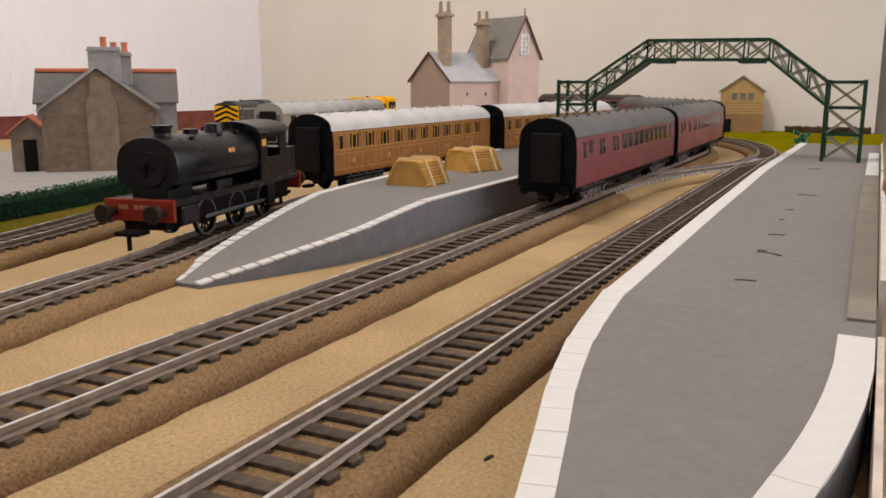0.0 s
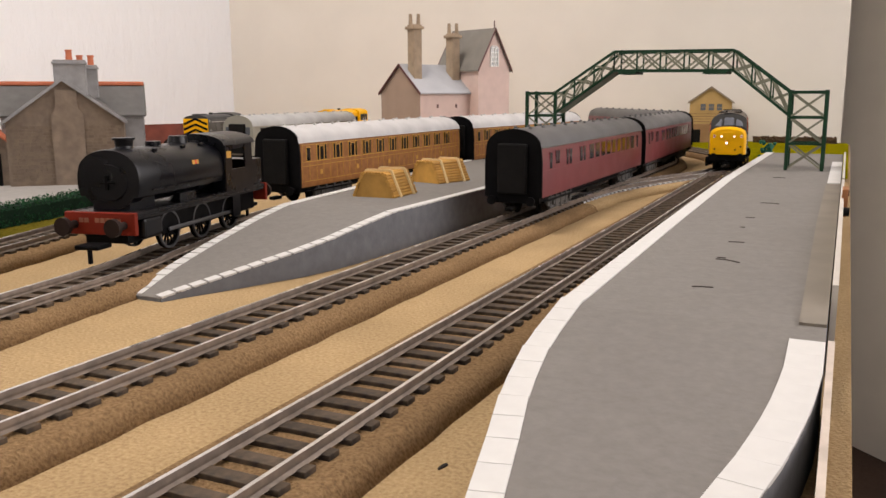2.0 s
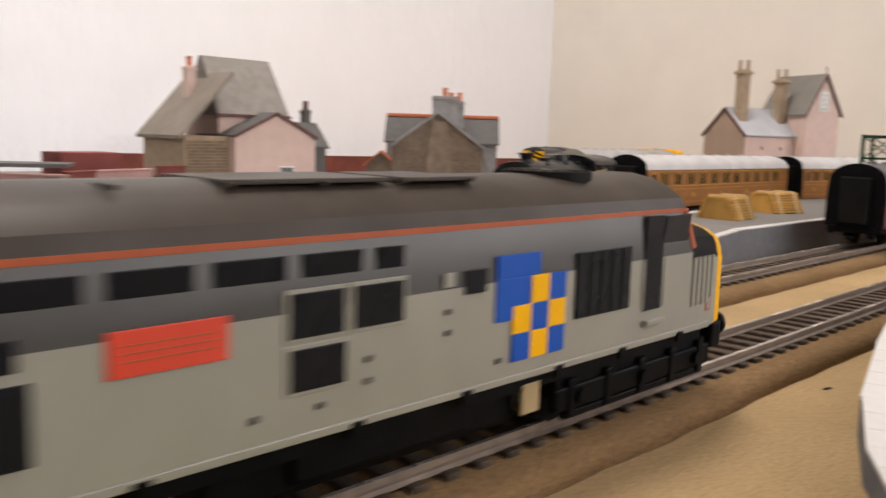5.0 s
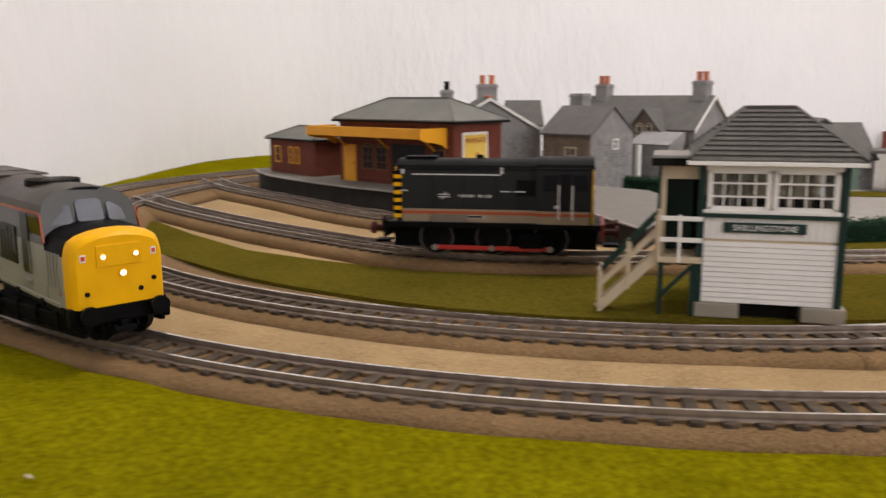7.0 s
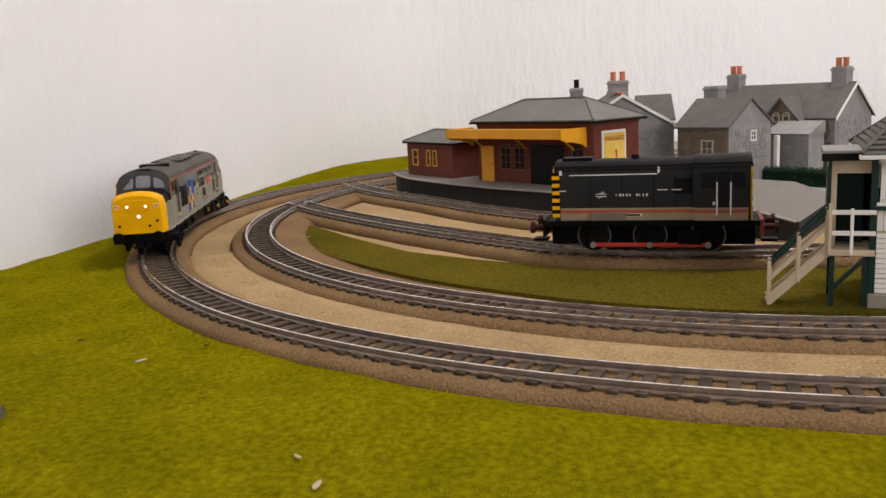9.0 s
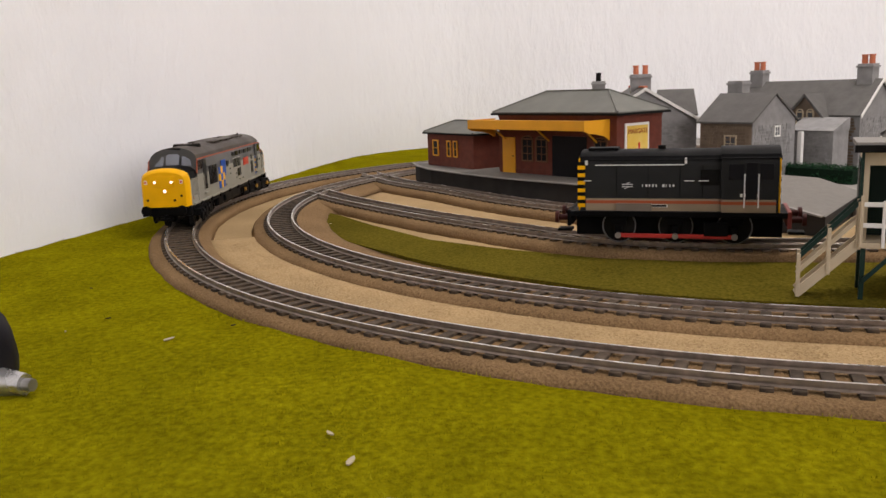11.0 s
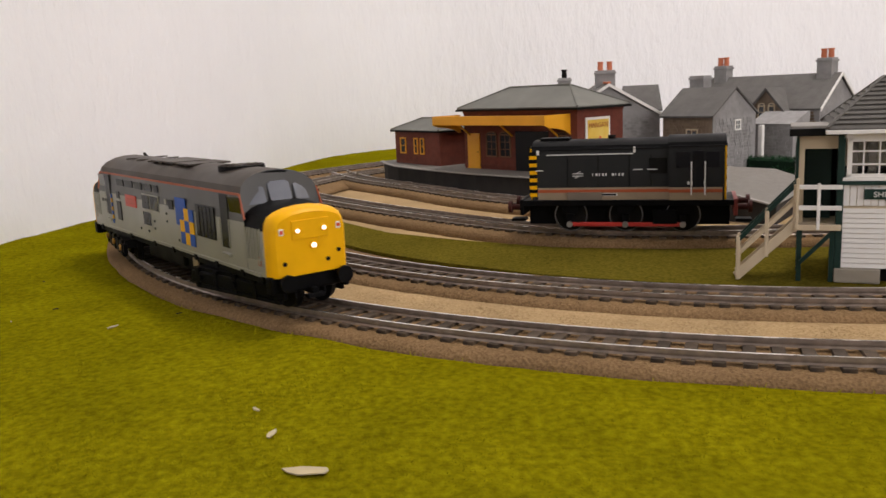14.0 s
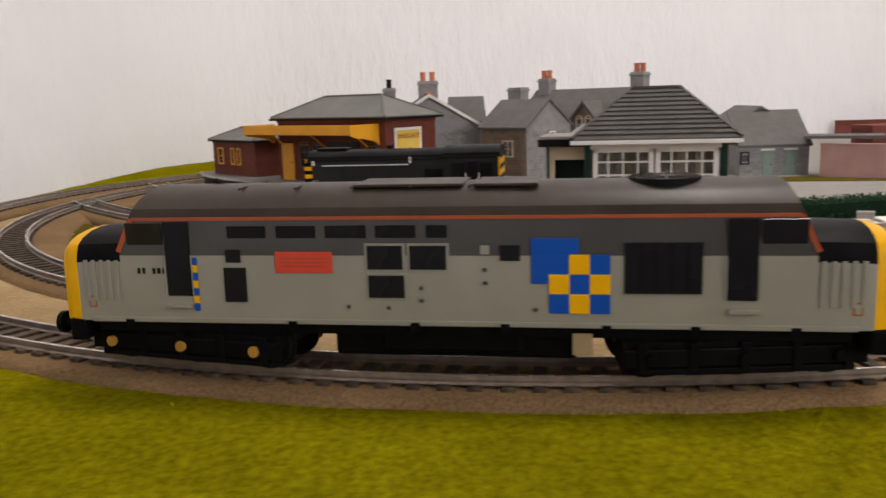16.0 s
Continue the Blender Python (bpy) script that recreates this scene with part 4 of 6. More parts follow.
        part("splasher_box", cbox(-2.0, 2.0, -20, -8, 26, 31, bevel=0.5), mb, t, at=mm(sx * 12.5, 0, 0))
    # cab
    for sx in (-1, 1):
        bm = bmesh.new()
        box(bm, -0.5, 0.5, 15, 21, 25, 54)
        box(bm, -0.5, 0.5, 33, 40, 25, 54)
        box(bm, -0.5, 0.5, 21, 33, 25, 39)
        box(bm, -0.5, 0.5, 21, 33, 51, 54)
        part("cab_side", bm, mb, t, at=mm(sx * 15.4, 0, 0))
        panel(t, "cab_plate", sx, 16, 20, 46, 50, M_GOLD, x=16.0, thick=0.2)
    part("cab_front", cbox(-15.5, 15.5, -0.5, 0.5, 25, 57, bevel=0.2), mb, t, at=mm(0, 15.3, 0))
    part("bunker", cbox(-15, 15, 40, 51, 25, 43, bevel=0.6), mb, t)
    ring = lambda y: [(-16.6, y, 53.6)] + [(math.cos(math.pi * (1 - i / 12)) * 16.4, y, 54.2 + math.sin(math.pi * i / 12) * 6.2) for i in range(13)] + [(16.6, y, 53.6)]
    part("cab_roof", loft([ring(13), ring(42)]), mb, t, smooth=35)
    for y in (-24, 2, 28):
        for sx in (-1, 1):
            bm = bmesh.new()
            cyl(bm, (sx * 7.6, y, RAIL_TOP + 8.6), (sx * 9.6, y, RAIL_TOP + 8.6), 8.6, seg=28, caps=False)
            cyl(bm, (sx * 7.6, y, RAIL_TOP + 8.6), (sx * 9.8, y, RAIL_TOP + 8.6), 7.3, seg=28, caps=False)
            cyl(bm, (sx * 7.6, y, RAIL_TOP + 8.6), (sx * 10.6, y, RAIL_TOP + 8.6), 1.8, seg=12)
            w = part("wheel", bm, M_BLACK, t)
            for k in range(12):
                a = k * math.pi / 6
                bm = bmesh.new()
                bar(bm, (sx * 8.6, y, RAIL_TOP + 8.6), (sx * 8.6, y + 7.6 * math.cos(a), RAIL_TOP + 8.6 + 7.6 * math.sin(a)), 0.8, 0.6)
                part("spoke", bm, M_BLACK, w)
            part("tyre", rim(sx * 9.3, sx * 10.2, y, RAIL_TOP + 8.7, 8.7, 7.7), M_RIM, w, "dull steel tyre", smooth=30)
    for sx in (-1, 1):
        part("coupling_rod", cbox(-0.5, 0.5, -25, 29, -0.7, 0.7, bevel=0.3), M_RIM, t, at=mm(sx * 11.2, 0, 15.5))
        part("cylinder", cbox(-2, 2, -46, -34, 15, 23, bevel=1.2), mb, t, at=mm(sx * 13.2, 0, 0))
        part("step", cbox(-2.2, 2.2, 24, 31, 12.5, 13.5), mb, t, at=mm(sx * 13.5, 0, 0))
        part("step_plate", cbox(-0.4, 0.4, 24, 31, 12.5, 25), mb, t, at=mm(sx * 13.0, 0, 0))
    return t


sd = saddle_tank_engine()
# lengthen everything but the wheels
for ob in sd.children:
    ys = [v.co.y for v in ob.data.vertices]
    if ob.name.startswith("wheel"):
        for o in [ob] + list(ob.children):
            for v in o.data.vertices:
                v.co.y += 0.12 * (min(ys) + max(ys)) / 2
    else:
        q = ob.matrix_basis.copy()
        for v in ob.data.vertices:
            v.co.y *= 1.19
            z = v.co.z + q.translation.z
            v.co.z = float(np.interp(z / S, [8, 17.5, 26, 62], [9, 20.5, 29.5, 60])) * S - q.translation.z
        q.translation.y *= 1.19
        ob.matrix_basis = q
stand(sd, (-182.5, 289), (-199.5, 367))


def shunter(name, label, m_body, m_roof, hazard_all, group):
    t = thing(name, 0, 0, 0, 0, label, "locomotive", group)
    part("running_plate", cbox(-16.5, 16.5, -54, 54, 23.6, 26.5, bevel=0.4), M_BLACK, t)
    # bonnet and cab, bonnet towards -y
    def hood(y0, y1, w, top):
        return loft([section(y, w, 26, top - 8, top - 4.5, top) for y in (y0, y1)])
    part("bonnet", hood(-49, 22, 13.6, 57.5), m_body, t, smooth=30)
    part("bonnet_roof", loft([[(x * 1.01, y, z + 0.25) for x, _, z in section(y, 13.6, 52.6, 52.8, 53.2, 57.5)] for y in (-49.2, 22)]), m_roof, t, smooth=30)
    part("cab", hood(22, 49, 16.2, 58.5), m_body, t, smooth=30)
    part("cab_roof", loft([[(x * 1.02, y, z + 0.25) for x, _, z in section(y, 16.2, 53.4, 53.6, 54, 58.6)] for y in (21.5, 49.8)]), m_roof, t, smooth=30)
    part("roof_box", cbox(-5, 5, -46, -30, 57, 58.8, bevel=0.5), m_roof, t)
    part("exhaust", ccyl((0, -8, 57), (0, -8, 59.5), 2.0, seg=12), M_DARK, t)
    for sy, y, w in ((-1, -49.4, 13.6), (1, 49.4, 16.2)):
        plate = part("end_plate", cbox(-w + 0.4, w - 0.4, -0.5, 0.5, 26.5, 54, bevel=0.4), M_YELLOW, t, "yellow end with black wasp stripes", at=mm(0, y, 0))
        for k in range(5):
            bm = bmesh.new()
            z = 29 + k * 5.4
            for sx in (-1, 1):
                bar(bm, (0, 0, z + 3.2), (sx * (w - 1.2), 0, z - 2.2 if hazard_all else z + 3.2), 0.3, 2.2)
            part("wasp_stripe", bm, M_BLACK, plate, at=mm(0, sy * 0.6, 0))
        part("buffer_beam", cbox(-16.5, 16.5, -1, 1, 18.5, 27, bevel=0.3), mat("faded_red_beam", (0.20, 0.03, 0.025), 0.5) if sy > 0 else M_BLACK, t, at=mm(0, sy * 54.5, 0))
        buffers(t, sy * 55, sy * 7.5, z=22.5, m=mat("dull_red_buffer", (0.05, 0.012, 0.010), 0.5))
        part("coupling", cbox(-4, 4, -4, 4, 13.5, 15, bevel=0.4), M_BLACK, t, at=mm(0, sy * 59, 0))
    for sx in (-1, 1):
        f = lambda nm, y0, y1, z0, z1, m, x=13.8, **k: panel(t, nm, sx, y0, y1, z0, z1, m, x=x, **k)
        if not hazard_all:
            f("grey_band", -46, 22, 26.5, 33.0, mat("warm_grey_band", (0.29, 0.225, 0.15), 0.5))
            f("grey_band", 22, 48, 26.5, 33.0, mat("warm_grey_band2", (0.29, 0.225, 0.15), 0.5), x=16.4)
            f("red_stripe", -46, 22, 30.4, 32.0, M_ORANGE, x=14.0)
            f("red_stripe", 22, 48, 30.4, 32.0, M_ORANGE, x=16.6)
            f("nameplate", -18, -4, 28.6, 30.0, M_LETTER, x=14.1, thick=0.15)
            f("nameplate_ground", -17.4, -4.6, 28.8, 29.8, M_DARK, x=14.2, thick=0.15)
            # lettering as plain bars, after a two-arrow badge
            for k, wd in enumerate((0.4, 1.0, 0.7, 0.9, 0.7, 0, 1.1, 0.4, 0.7, 0.9)):
                if wd:
                    f("letter_bar", -17 + k * 1.7, -17 + k * 1.7 + wd, 39.1, 40.4, M_LETTER, x=13.95, thick=0.15)
            bm = bmesh.new()
            bar(bm, (0, -27.4, 39.2), (0, -21.8, 39.2), 0.3, 0.4)
            bar(bm, (0, -27.4, 40.4), (0, -21.8, 40.4), 0.3, 0.4)
            bar(bm, (0, -26.0, 38.0), (0, -24.0, 39.2), 0.3, 0.4)
            bar(bm, (0, -25.2, 40.4), (0, -23.2, 41.6), 0.3, 0.4)
            part("badge", bm, M_LETTER, t, "white two-arrow badge", at=mm(sx * 13.95, 0, 0))
            for k in range(5):
                f("number_bar", 31 + k * 1.9, 32.2 + k * 1.9, 34.4, 36.0, M_LETTER, x=16.45, thick=0.1)
            for k in range(6):
                f("wasp_block", -50.4, -46.4, 28.2 + k * 4.0, 30.2 + k * 4.0, M_YELLOW, x=13.75)
                f("wasp_block", -50.4, -46.4, 30.2 + k * 4.0, 32.2 + k * 4.0, M_BLACK, x=13.75)
        f("bonnet_rail", -41, 4, 50.2, 50.7, M_LETTER, x=14.1, thick=0.4)
        for a, b in ((-47, -43), (4, 9), (11, 16)):
            f("grab_rail", a, b, 42.0, 42.5, M_LETTER, x=14.3, thick=0.4)
        for y in (-30, -14, 2, 13):
            f("bonnet_door_line", y - 0.15, y + 0.15, 33.2, 50, M_DARK, x=13.85, thick=0.2)
        f("bonnet_vent", 12, 21, 40, 48, M_DARK)
        f("cab_window", 25.5, 32.5, 43, 51, M_CABDARK, x=16.5)
        f("cab_window", 40, 46.5, 43, 51, M_CABDARK, x=16.5)
        f("cab_door", 33.6, 39, 33.2, 51.5, M_CABDARK, x=16.4)
        for y in (33.0, 39.6):
            part("handrail", ccyl((sx * 17.0, y, 29), (sx * 17.0, y, 46), 0.35, seg=6), M_LETTER, t)
        f("lamp_mark", -46.5, -45, 50.5, 53, M_LETTER, x=13.6)
        f("lamp_mark", 4, 5.2, 51, 54, M_LETTER, x=13.4)
        f("battery_box", -30, -12, 26.6, 30.6, M_GREYDK if hazard_all else mat("box_brown", (0.17, 0.14, 0.11), 0.6), x=14.6, thick=2.0)
        f("underframe_tank", 14, 26, 14, 21, M_BLACK, x=14.0, thick=3)
        rod = mat("red_rod", (0.42, 0.028, 0.02), 0.45)
        part("coupling_rod", cbox(-0.6, 0.6, -29, 29, -1.1, 1.1, bevel=0.3), rod, t, "bright red coupling rod", at=mm(sx * 14.5, 0, 13.6))
        for y in (-29, 0, 29):
            w = part("wheel", ccyl((sx * 7.4, y, RAIL_TOP + 8.9), (sx * 9.8, y, RAIL_TOP + 8.9), 8.9, seg=28), M_DARK, t)
            part("tyre", rim(sx * 9.7, sx * 10.1, y, RAIL_TOP + 8.9, 8.9, 8.2), M_RIM, w, smooth=30)
            part("crank", cbox(-1, 1, -2.0, 2.0, -5.0, 2.0, bevel=0.6), M_BLACK, t, at=mm(sx * 13.2, y, 17.0))
            part("crank_pin", ccyl((sx * 14, y, 13.6), (sx * 15.8, y, 13.6), 1.6, seg=12), M_STEEL, t)
            f("spring_hanger", y - 4, y + 4, 19.5, 23.6, M_BLACK, x=13.4, thick=1.2)
    part("frames", cbox(-6.8, 6.8, -52, 52, 12.5, 24), M_BLACK, t)
    return t


sh1 = shunter("shunting_engine", "dark grey diesel shunter with wasp-striped ends and red rods", mat("executive_dark_grey", (0.020, 0.021, 0.021), 0.4, vary=0.12), M_BLACK, False, "shunters")
stand(sh1, (-232, -290), (-215, -212))
sh2 = shunter("yard_shunter", "yellow-ended diesel shunter parked in the yard", M_GREYDK, mat("yard_dark_roof", (0.05, 0.05, 0.05), 0.5), True, "shunters")
stand(sh2, (-503, 693), (-535, 788))
sh3 = shunter("yellow_engine", "yellow engineering locomotive parked beyond the yard", M_YELLOW, M_YELLOW, True, "shunters")
stand(sh3, (-527, 975), (-535, 1060))
win = [(-100 + k * 17, -92 + k * 17, 37, 46) for k in range(12)]
ru = coach("grey_railcar", "pale grey diesel railcar with cab windows", M_GREYLT, mat("light_grey_roof", (0.36, 0.36, 0.35), 0.5), M_GREYDK, 226, win, M_GREYDK, m_end=M_GREYLT)
stand(ru, (-431, 700), (-447, 860))
for x in (-9.5, 0, 9.5):
    part("cab_pane", cbox(-4.0, 4.0, -0.4, 0.4, 40, 47.5, bevel=0.3), M_GLASS, ru, at=mm(x, -113.9, 0))


# ---- buildings ----
M_GREYSTONE = mat("light_grey_stone_paper", (0.285, 0.28, 0.28), 0.9, vary=0.14, scale=140, patch=30, bump=0.3, bump_scale=300)
# brown stone, used also to tone the shaded faces of grey buildings
M_BROWN_SHADE_STONE = mat("brown_and_shade_stone_paper", (0.215, 0.165, 0.122), 0.9, vary=0.18, scale=150, patch=30, bump=0.3, bump_scale=300)
M_SLATE = mat("grey_slate_paper", (0.115, 0.11, 0.105), 0.85, vary=0.12, scale=120, patch=25, bump=0.2)
M_BRICK = mat("red_brown_brick", (0.135, 0.032, 0.018), 0.8, vary=0.15, scale=200, patch=25)
M_BUFF = mat("pale_pink_render", (0.62, 0.47, 0.41), 0.85, vary=0.06, scale=80)
M_BUFF2 = mat("tan_stone_paper", (0.33, 0.25, 0.17), 0.9, vary=0.14, scale=140)
M_TERRA = mat("orange_terracotta", (0.55, 0.17, 0.085), 0.8, vary=0.12)
M_CREAM = mat("cream_timber_paint", (0.55, 0.46, 0.32), 0.6, vary=0.06, scale=90)
M_OCHRE = mat("ochre_yellow_paint", (0.74, 0.345, 0.010), 0.5, vary=0.06)
M_GREEN = mat("dark_green_paint", (0.010, 0.032, 0.025), 0.5, spec=0.25, vary=0.1)
M_WHITEP = mat("white_woodwork", (0.78, 0.77, 0.74), 0.55, vary=0.04)
M_BARGE = mat("maroon_bargeboard", (0.10, 0.035, 0.03), 0.6)


def gable(t, x0, x1, y0, y1, z0, he, hr, axis, m_wall, m_roof, over=2.5, m_barge=None, name="wall", thick=1.6):
    """Walls with a pitched roof in local space; axis x: the ridge runs along x."""
    if axis == "x":
        pts = [(y0, z0), (y1, z0), (y1, he), ((y0 + y1) / 2, hr), (y0, he)]
        part(name, cprism(pts, x1 - x0, axis="x", base=x0), m_wall, t)
        mid, a0, a1, half = (y0 + y1) / 2, x0 - over, x1 + over, (y1 - y0) / 2
    else:
        pts = [(x0, z0), (x1, z0), (x1, he), ((x0 + x1) / 2, hr), (x0, he)]
        part(name, cprism(pts, y1 - y0, axis="y", base=y0), m_wall, t)
        mid, a0, a1, half = (x0 + x1) / 2, y0 - over, y1 + over, (x1 - x0) / 2
    k = (hr - he) / half
    for sg in (-1, 1):
        e = half + over
        prof = [(mid, hr + 0.2), (mid + sg * e, hr - k * e + 0.2), (mid + sg * e, hr - k * e + 0.2 + thick), (mid, hr + 0.2 + thick)]
        r = part("roof", cprism(prof, a1 - a0, axis="x" if axis == "x" else "y", base=a0), m_roof, t)
        if m_barge:
            for a in (a0 - 0.5, a1 - 0.5):
                prof2 = [(mid, hr - 0.8), (mid + sg * (e + 0.3), hr - k * e - 0.8), (mid + sg * (e + 0.3), hr - k * e + 2.0), (mid, hr + 2.0)]
                part("bargeboard", cprism(prof2, 1.0, axis="x" if axis == "x" else "y", base=a), m_barge, r)
    return t


def hip(t, x0, x1, y0, y1, he, hr, m_roof, inset, name="roof", ribs=0, thick=1.4):
    ym = (y0 + y1) / 2
    bm = bmesh.new()
    b = [bm.verts.new(p) for p in ((x0, y0, he), (x1, y0, he), (x1, y1, he), (x0, y1, he))]
    lo = [bm.verts.new((v.co.x, v.co.y, he - thick)) for v in b]
    r = [bm.verts.new((x0 + inset, ym, hr)), bm.verts.new((x1 - inset, ym, hr))]
    bm.faces.new((b[0], b[1], r[1], r[0])), bm.faces.new((b[1], b[2], r[1])), bm.faces.new((b[2], b[3], r[0], r[1])), bm.faces.new((b[3], b[0], r[0]))
    bm.faces.new(lo[::-1])
    for i in range(4):
        bm.faces.new((b[i], b[(i + 1) % 4], lo[(i + 1) % 4], lo[i]))
    ob = part(name, bm, m_roof, t)
    for i in range(1, ribs):
        k = i / ribs
        xa, xb = x0 + inset * k, x1 - inset * k
        ya, yb, z = y0 + (ym - y0) * k, y1 + (ym - y1) * k, he + (hr - he) * k
        ang = math.degrees(math.atan2(hr - he, ym - y0))
        part("tile_course", cbox(xa, xb, -0.9, 0.9, -0.1, 0.7), m_roof, ob, at=mm(0, ya, z, ang, 0, 0))
        part("tile_course", cbox(xa, xb, -0.9, 0.9, -0.1, 0.7), m_roof, ob, at=mm(0, yb, z, -ang, 0, 0))
        ang2 = math.degrees(math.atan2(hr - he, inset))
        part("tile_course", cbox(-0.9, 0.9, ya, yb, -0.1, 0.7), m_roof, ob, at=mm(xa, 0, z, 0, -ang2, 0))
        part("tile_course", cbox(-0.9, 0.9, ya, yb, -0.1, 0.7), m_roof, ob, at=mm(xb, 0, z, 0, ang2, 0))
    for sx, xr in ((x0, x0 + inset), (x1, x1 - inset)):
        for yy in (y0, y1):
            bm = bmesh.new()
            bar(bm, (sx, yy, he + 0.4), (xr, ym, hr + 0.4), 1.4, 0.9)
            part("hip_tile", bm, m_roof, ob)
    bm = bmesh.new()
    bar(bm, (x0 + inset, ym, hr + 0.4), (x1 - inset, ym, hr + 0.4), 1.8, 1.0)
    part("ridge_tile", bm, m_roof, ob)
    return ob


def chimney(t, x, y, z0, z1, w, d, m, pots=2, m_pot=M_TERRA, pot_h=8.0):
    bm = bmesh.new()
    box(bm, x - w / 2, x + w / 2, y - d / 2, y + d / 2, z0, z1, bevel=0.3)
    box(bm, x - w / 2 - 0.8, x + w / 2 + 0.8, y - d / 2 - 0.8, y + d / 2 + 0.8, z1 - 3.4, z1 - 1.6, bevel=0.2)
    c = part("chimney", bm, m, t)
    for i in range(pots):
        px = x + (i - (pots - 1) / 2) * (w / max(pots, 1)) * 0.95
        bm = bmesh.new()
        cyl(bm, (px, y, z1 - 0.2), (px, y, z1 + pot_h), 2.6, 2.3, seg=14)
        cyl(bm, (px, y, z1 + pot_h - 1.2), (px, y, z1 + pot_h), 2.8, seg=14)
        part("chimney_pot", bm, m_pot, c, "terracotta chimney pot")


def window(t, face, a, z, w, h, depth_at, m_frame=M_WHITEP, bars=(1, 1), arch=False, m_pane=None):
    """A framed window on a wall: face f (front, at y = depth_at), l or r (ends, at x = depth_at)."""
    rot = {"f": 0, "r": 90, "l": -90}[face]
    at = mm(a, depth_at, z) if face == "f" else mm(depth_at, a, z)
    at = at @ pose(0, 0, 0, 0, 0, rot)
    bm = bmesh.new()
    for x in (-w / 2, w / 2):
        box(bm, x - 0.6, x + 0.6, -0.9, 0.3, -h / 2, h / 2)
    for q in (-h / 2, h / 2):
        box(bm, -w / 2 - 0.6, w / 2 + 0.6, -1.0, 0.3, q - 0.6, q + 0.6)
    if arch:
        for i in range(7):
            a0, a1 = math.pi * i / 7, math.pi * (i + 1) / 7
            bar(bm, (w / 2 * math.cos(a0), -0.4, h / 2 + 2.4 * math.sin(a0)), (w / 2 * math.cos(a1), -0.4, h / 2 + 2.4 * math.sin(a1)), 0.9, 0.9)
    f = part("window", bm, m_frame, t, at=at)
    for i in range(bars[0]):
        x = -w / 2 + w * (i + 1) / (bars[0] + 1)
        part("glazing_bar", cbox(x - 0.25, x + 0.25, -0.7, 0.2, -h / 2, h / 2), m_frame, f)
    for i in range(bars[1]):
        q = -h / 2 + h * (i + 1) / (bars[1] + 1)
        part("glazing_bar", cbox(-w / 2, w / 2, -0.74, 0.2, q - 0.25, q + 0.25), m_frame, f)
    part("pane", cbox(-w / 2, w / 2, -0.35, -0.05, -h / 2, h / 2 + (1.5 if arch else 0)), m_pane or M_GLASS, f)
    return f


def door(t, face, a, z0, w, h, depth_at, m):
    rot = {"f": 0, "r": 90, "l": -90}[face]
    at = (mm(a, depth_at, z0) if face == "f" else mm(depth_at, a, z0)) @ pose(0, 0, 0, 0, 0, rot)
    bm = bmesh.new()
    box(bm, -w / 2, w / 2, -0.9, 0.2, 0, h, bevel=0.2)
    for k in (0.28, 0.7):
        box(bm, -w * 0.32, w * 0.32, -1.2, -0.8, h * k - h * 0.13, h * k + h * 0.13, bevel=0.2)
    d = part("door", bm, m, t, at=at)
    part("door_knob", ccyl((w * 0.36, -0.8, h * 0.48), (w * 0.36, -1.7, h * 0.48), 0.5, seg=8), M_DARK, d)


def facing(name, color):
    """Rubble whose stones differ one from the next."""
    m = mat(name, color, 0.9, vary=0.15, scale=160, spec=0.2)
    n, l = m.node_tree.nodes, m.node_tree.links
    g, r, x, b = n.new("ShaderNodeNewGeometry"), n.new("ShaderNodeMapRange"), n.new("ShaderNodeMix"), n["Principled BSDF"]
    r.inputs["To Min"].default_value, r.inputs["To Max"].default_value = 0.86, 1.14
    x.data_type, x.blend_type = "RGBA", "MULTIPLY"
    x.inputs[0].default_value = 1.0
    l.new(b.inputs["Base Color"].links[0].from_socket, x.inputs[6])
    l.new(g.outputs["Random Per Island"], r.inputs["Value"])
    l.new(r.outputs[0], x.inputs[7])
    l.new(x.outputs[2], b.inputs["Base Color"])
    return m


FACING = {M_GREYSTONE.name: facing("grey_rubble", (0.29, 0.285, 0.285)), M_BROWN_SHADE_STONE.name: facing("brown_rubble", (0.205, 0.157, 0.114)), M_BUFF2.name: facing("tan_rubble", (0.22, 0.16, 0.11))}


def courses(t, x0, x1, z0, z1, y, m, face="f", step=2.6):
    """Raised rubble courses on a wall."""
    rr = random.Random(int(x1 * 7 + z1))
    z, n = z0 + 0.4, 0
    bm = bmesh.new()
    while z < z1 - step:
        x = x0 + rr.uniform(0, 2)
        while x < x1 - 2:
            w = rr.uniform(2.5, 6.5)
            if x + w > x1 - 0.3:
                break
            if face == "f":
                box(bm, x, x + w - 0.5, y - rr.uniform(0.15, 0.55), y + 0.2, z, z + step - 0.5)
            elif face == "r":
                box(bm, y - 0.2, y + rr.uniform(0.15, 0.55), x, x + w - 0.5, z, z + step - 0.5)
            else:
                box(bm, y - rr.uniform(0.15, 0.55), y + 0.2, x, x + w - 0.5, z, z + step - 0.5)
            x += w
        z += step
    tagged(part("stone_facing", bm, FACING.get(m.name, m), t), kind="stuff")


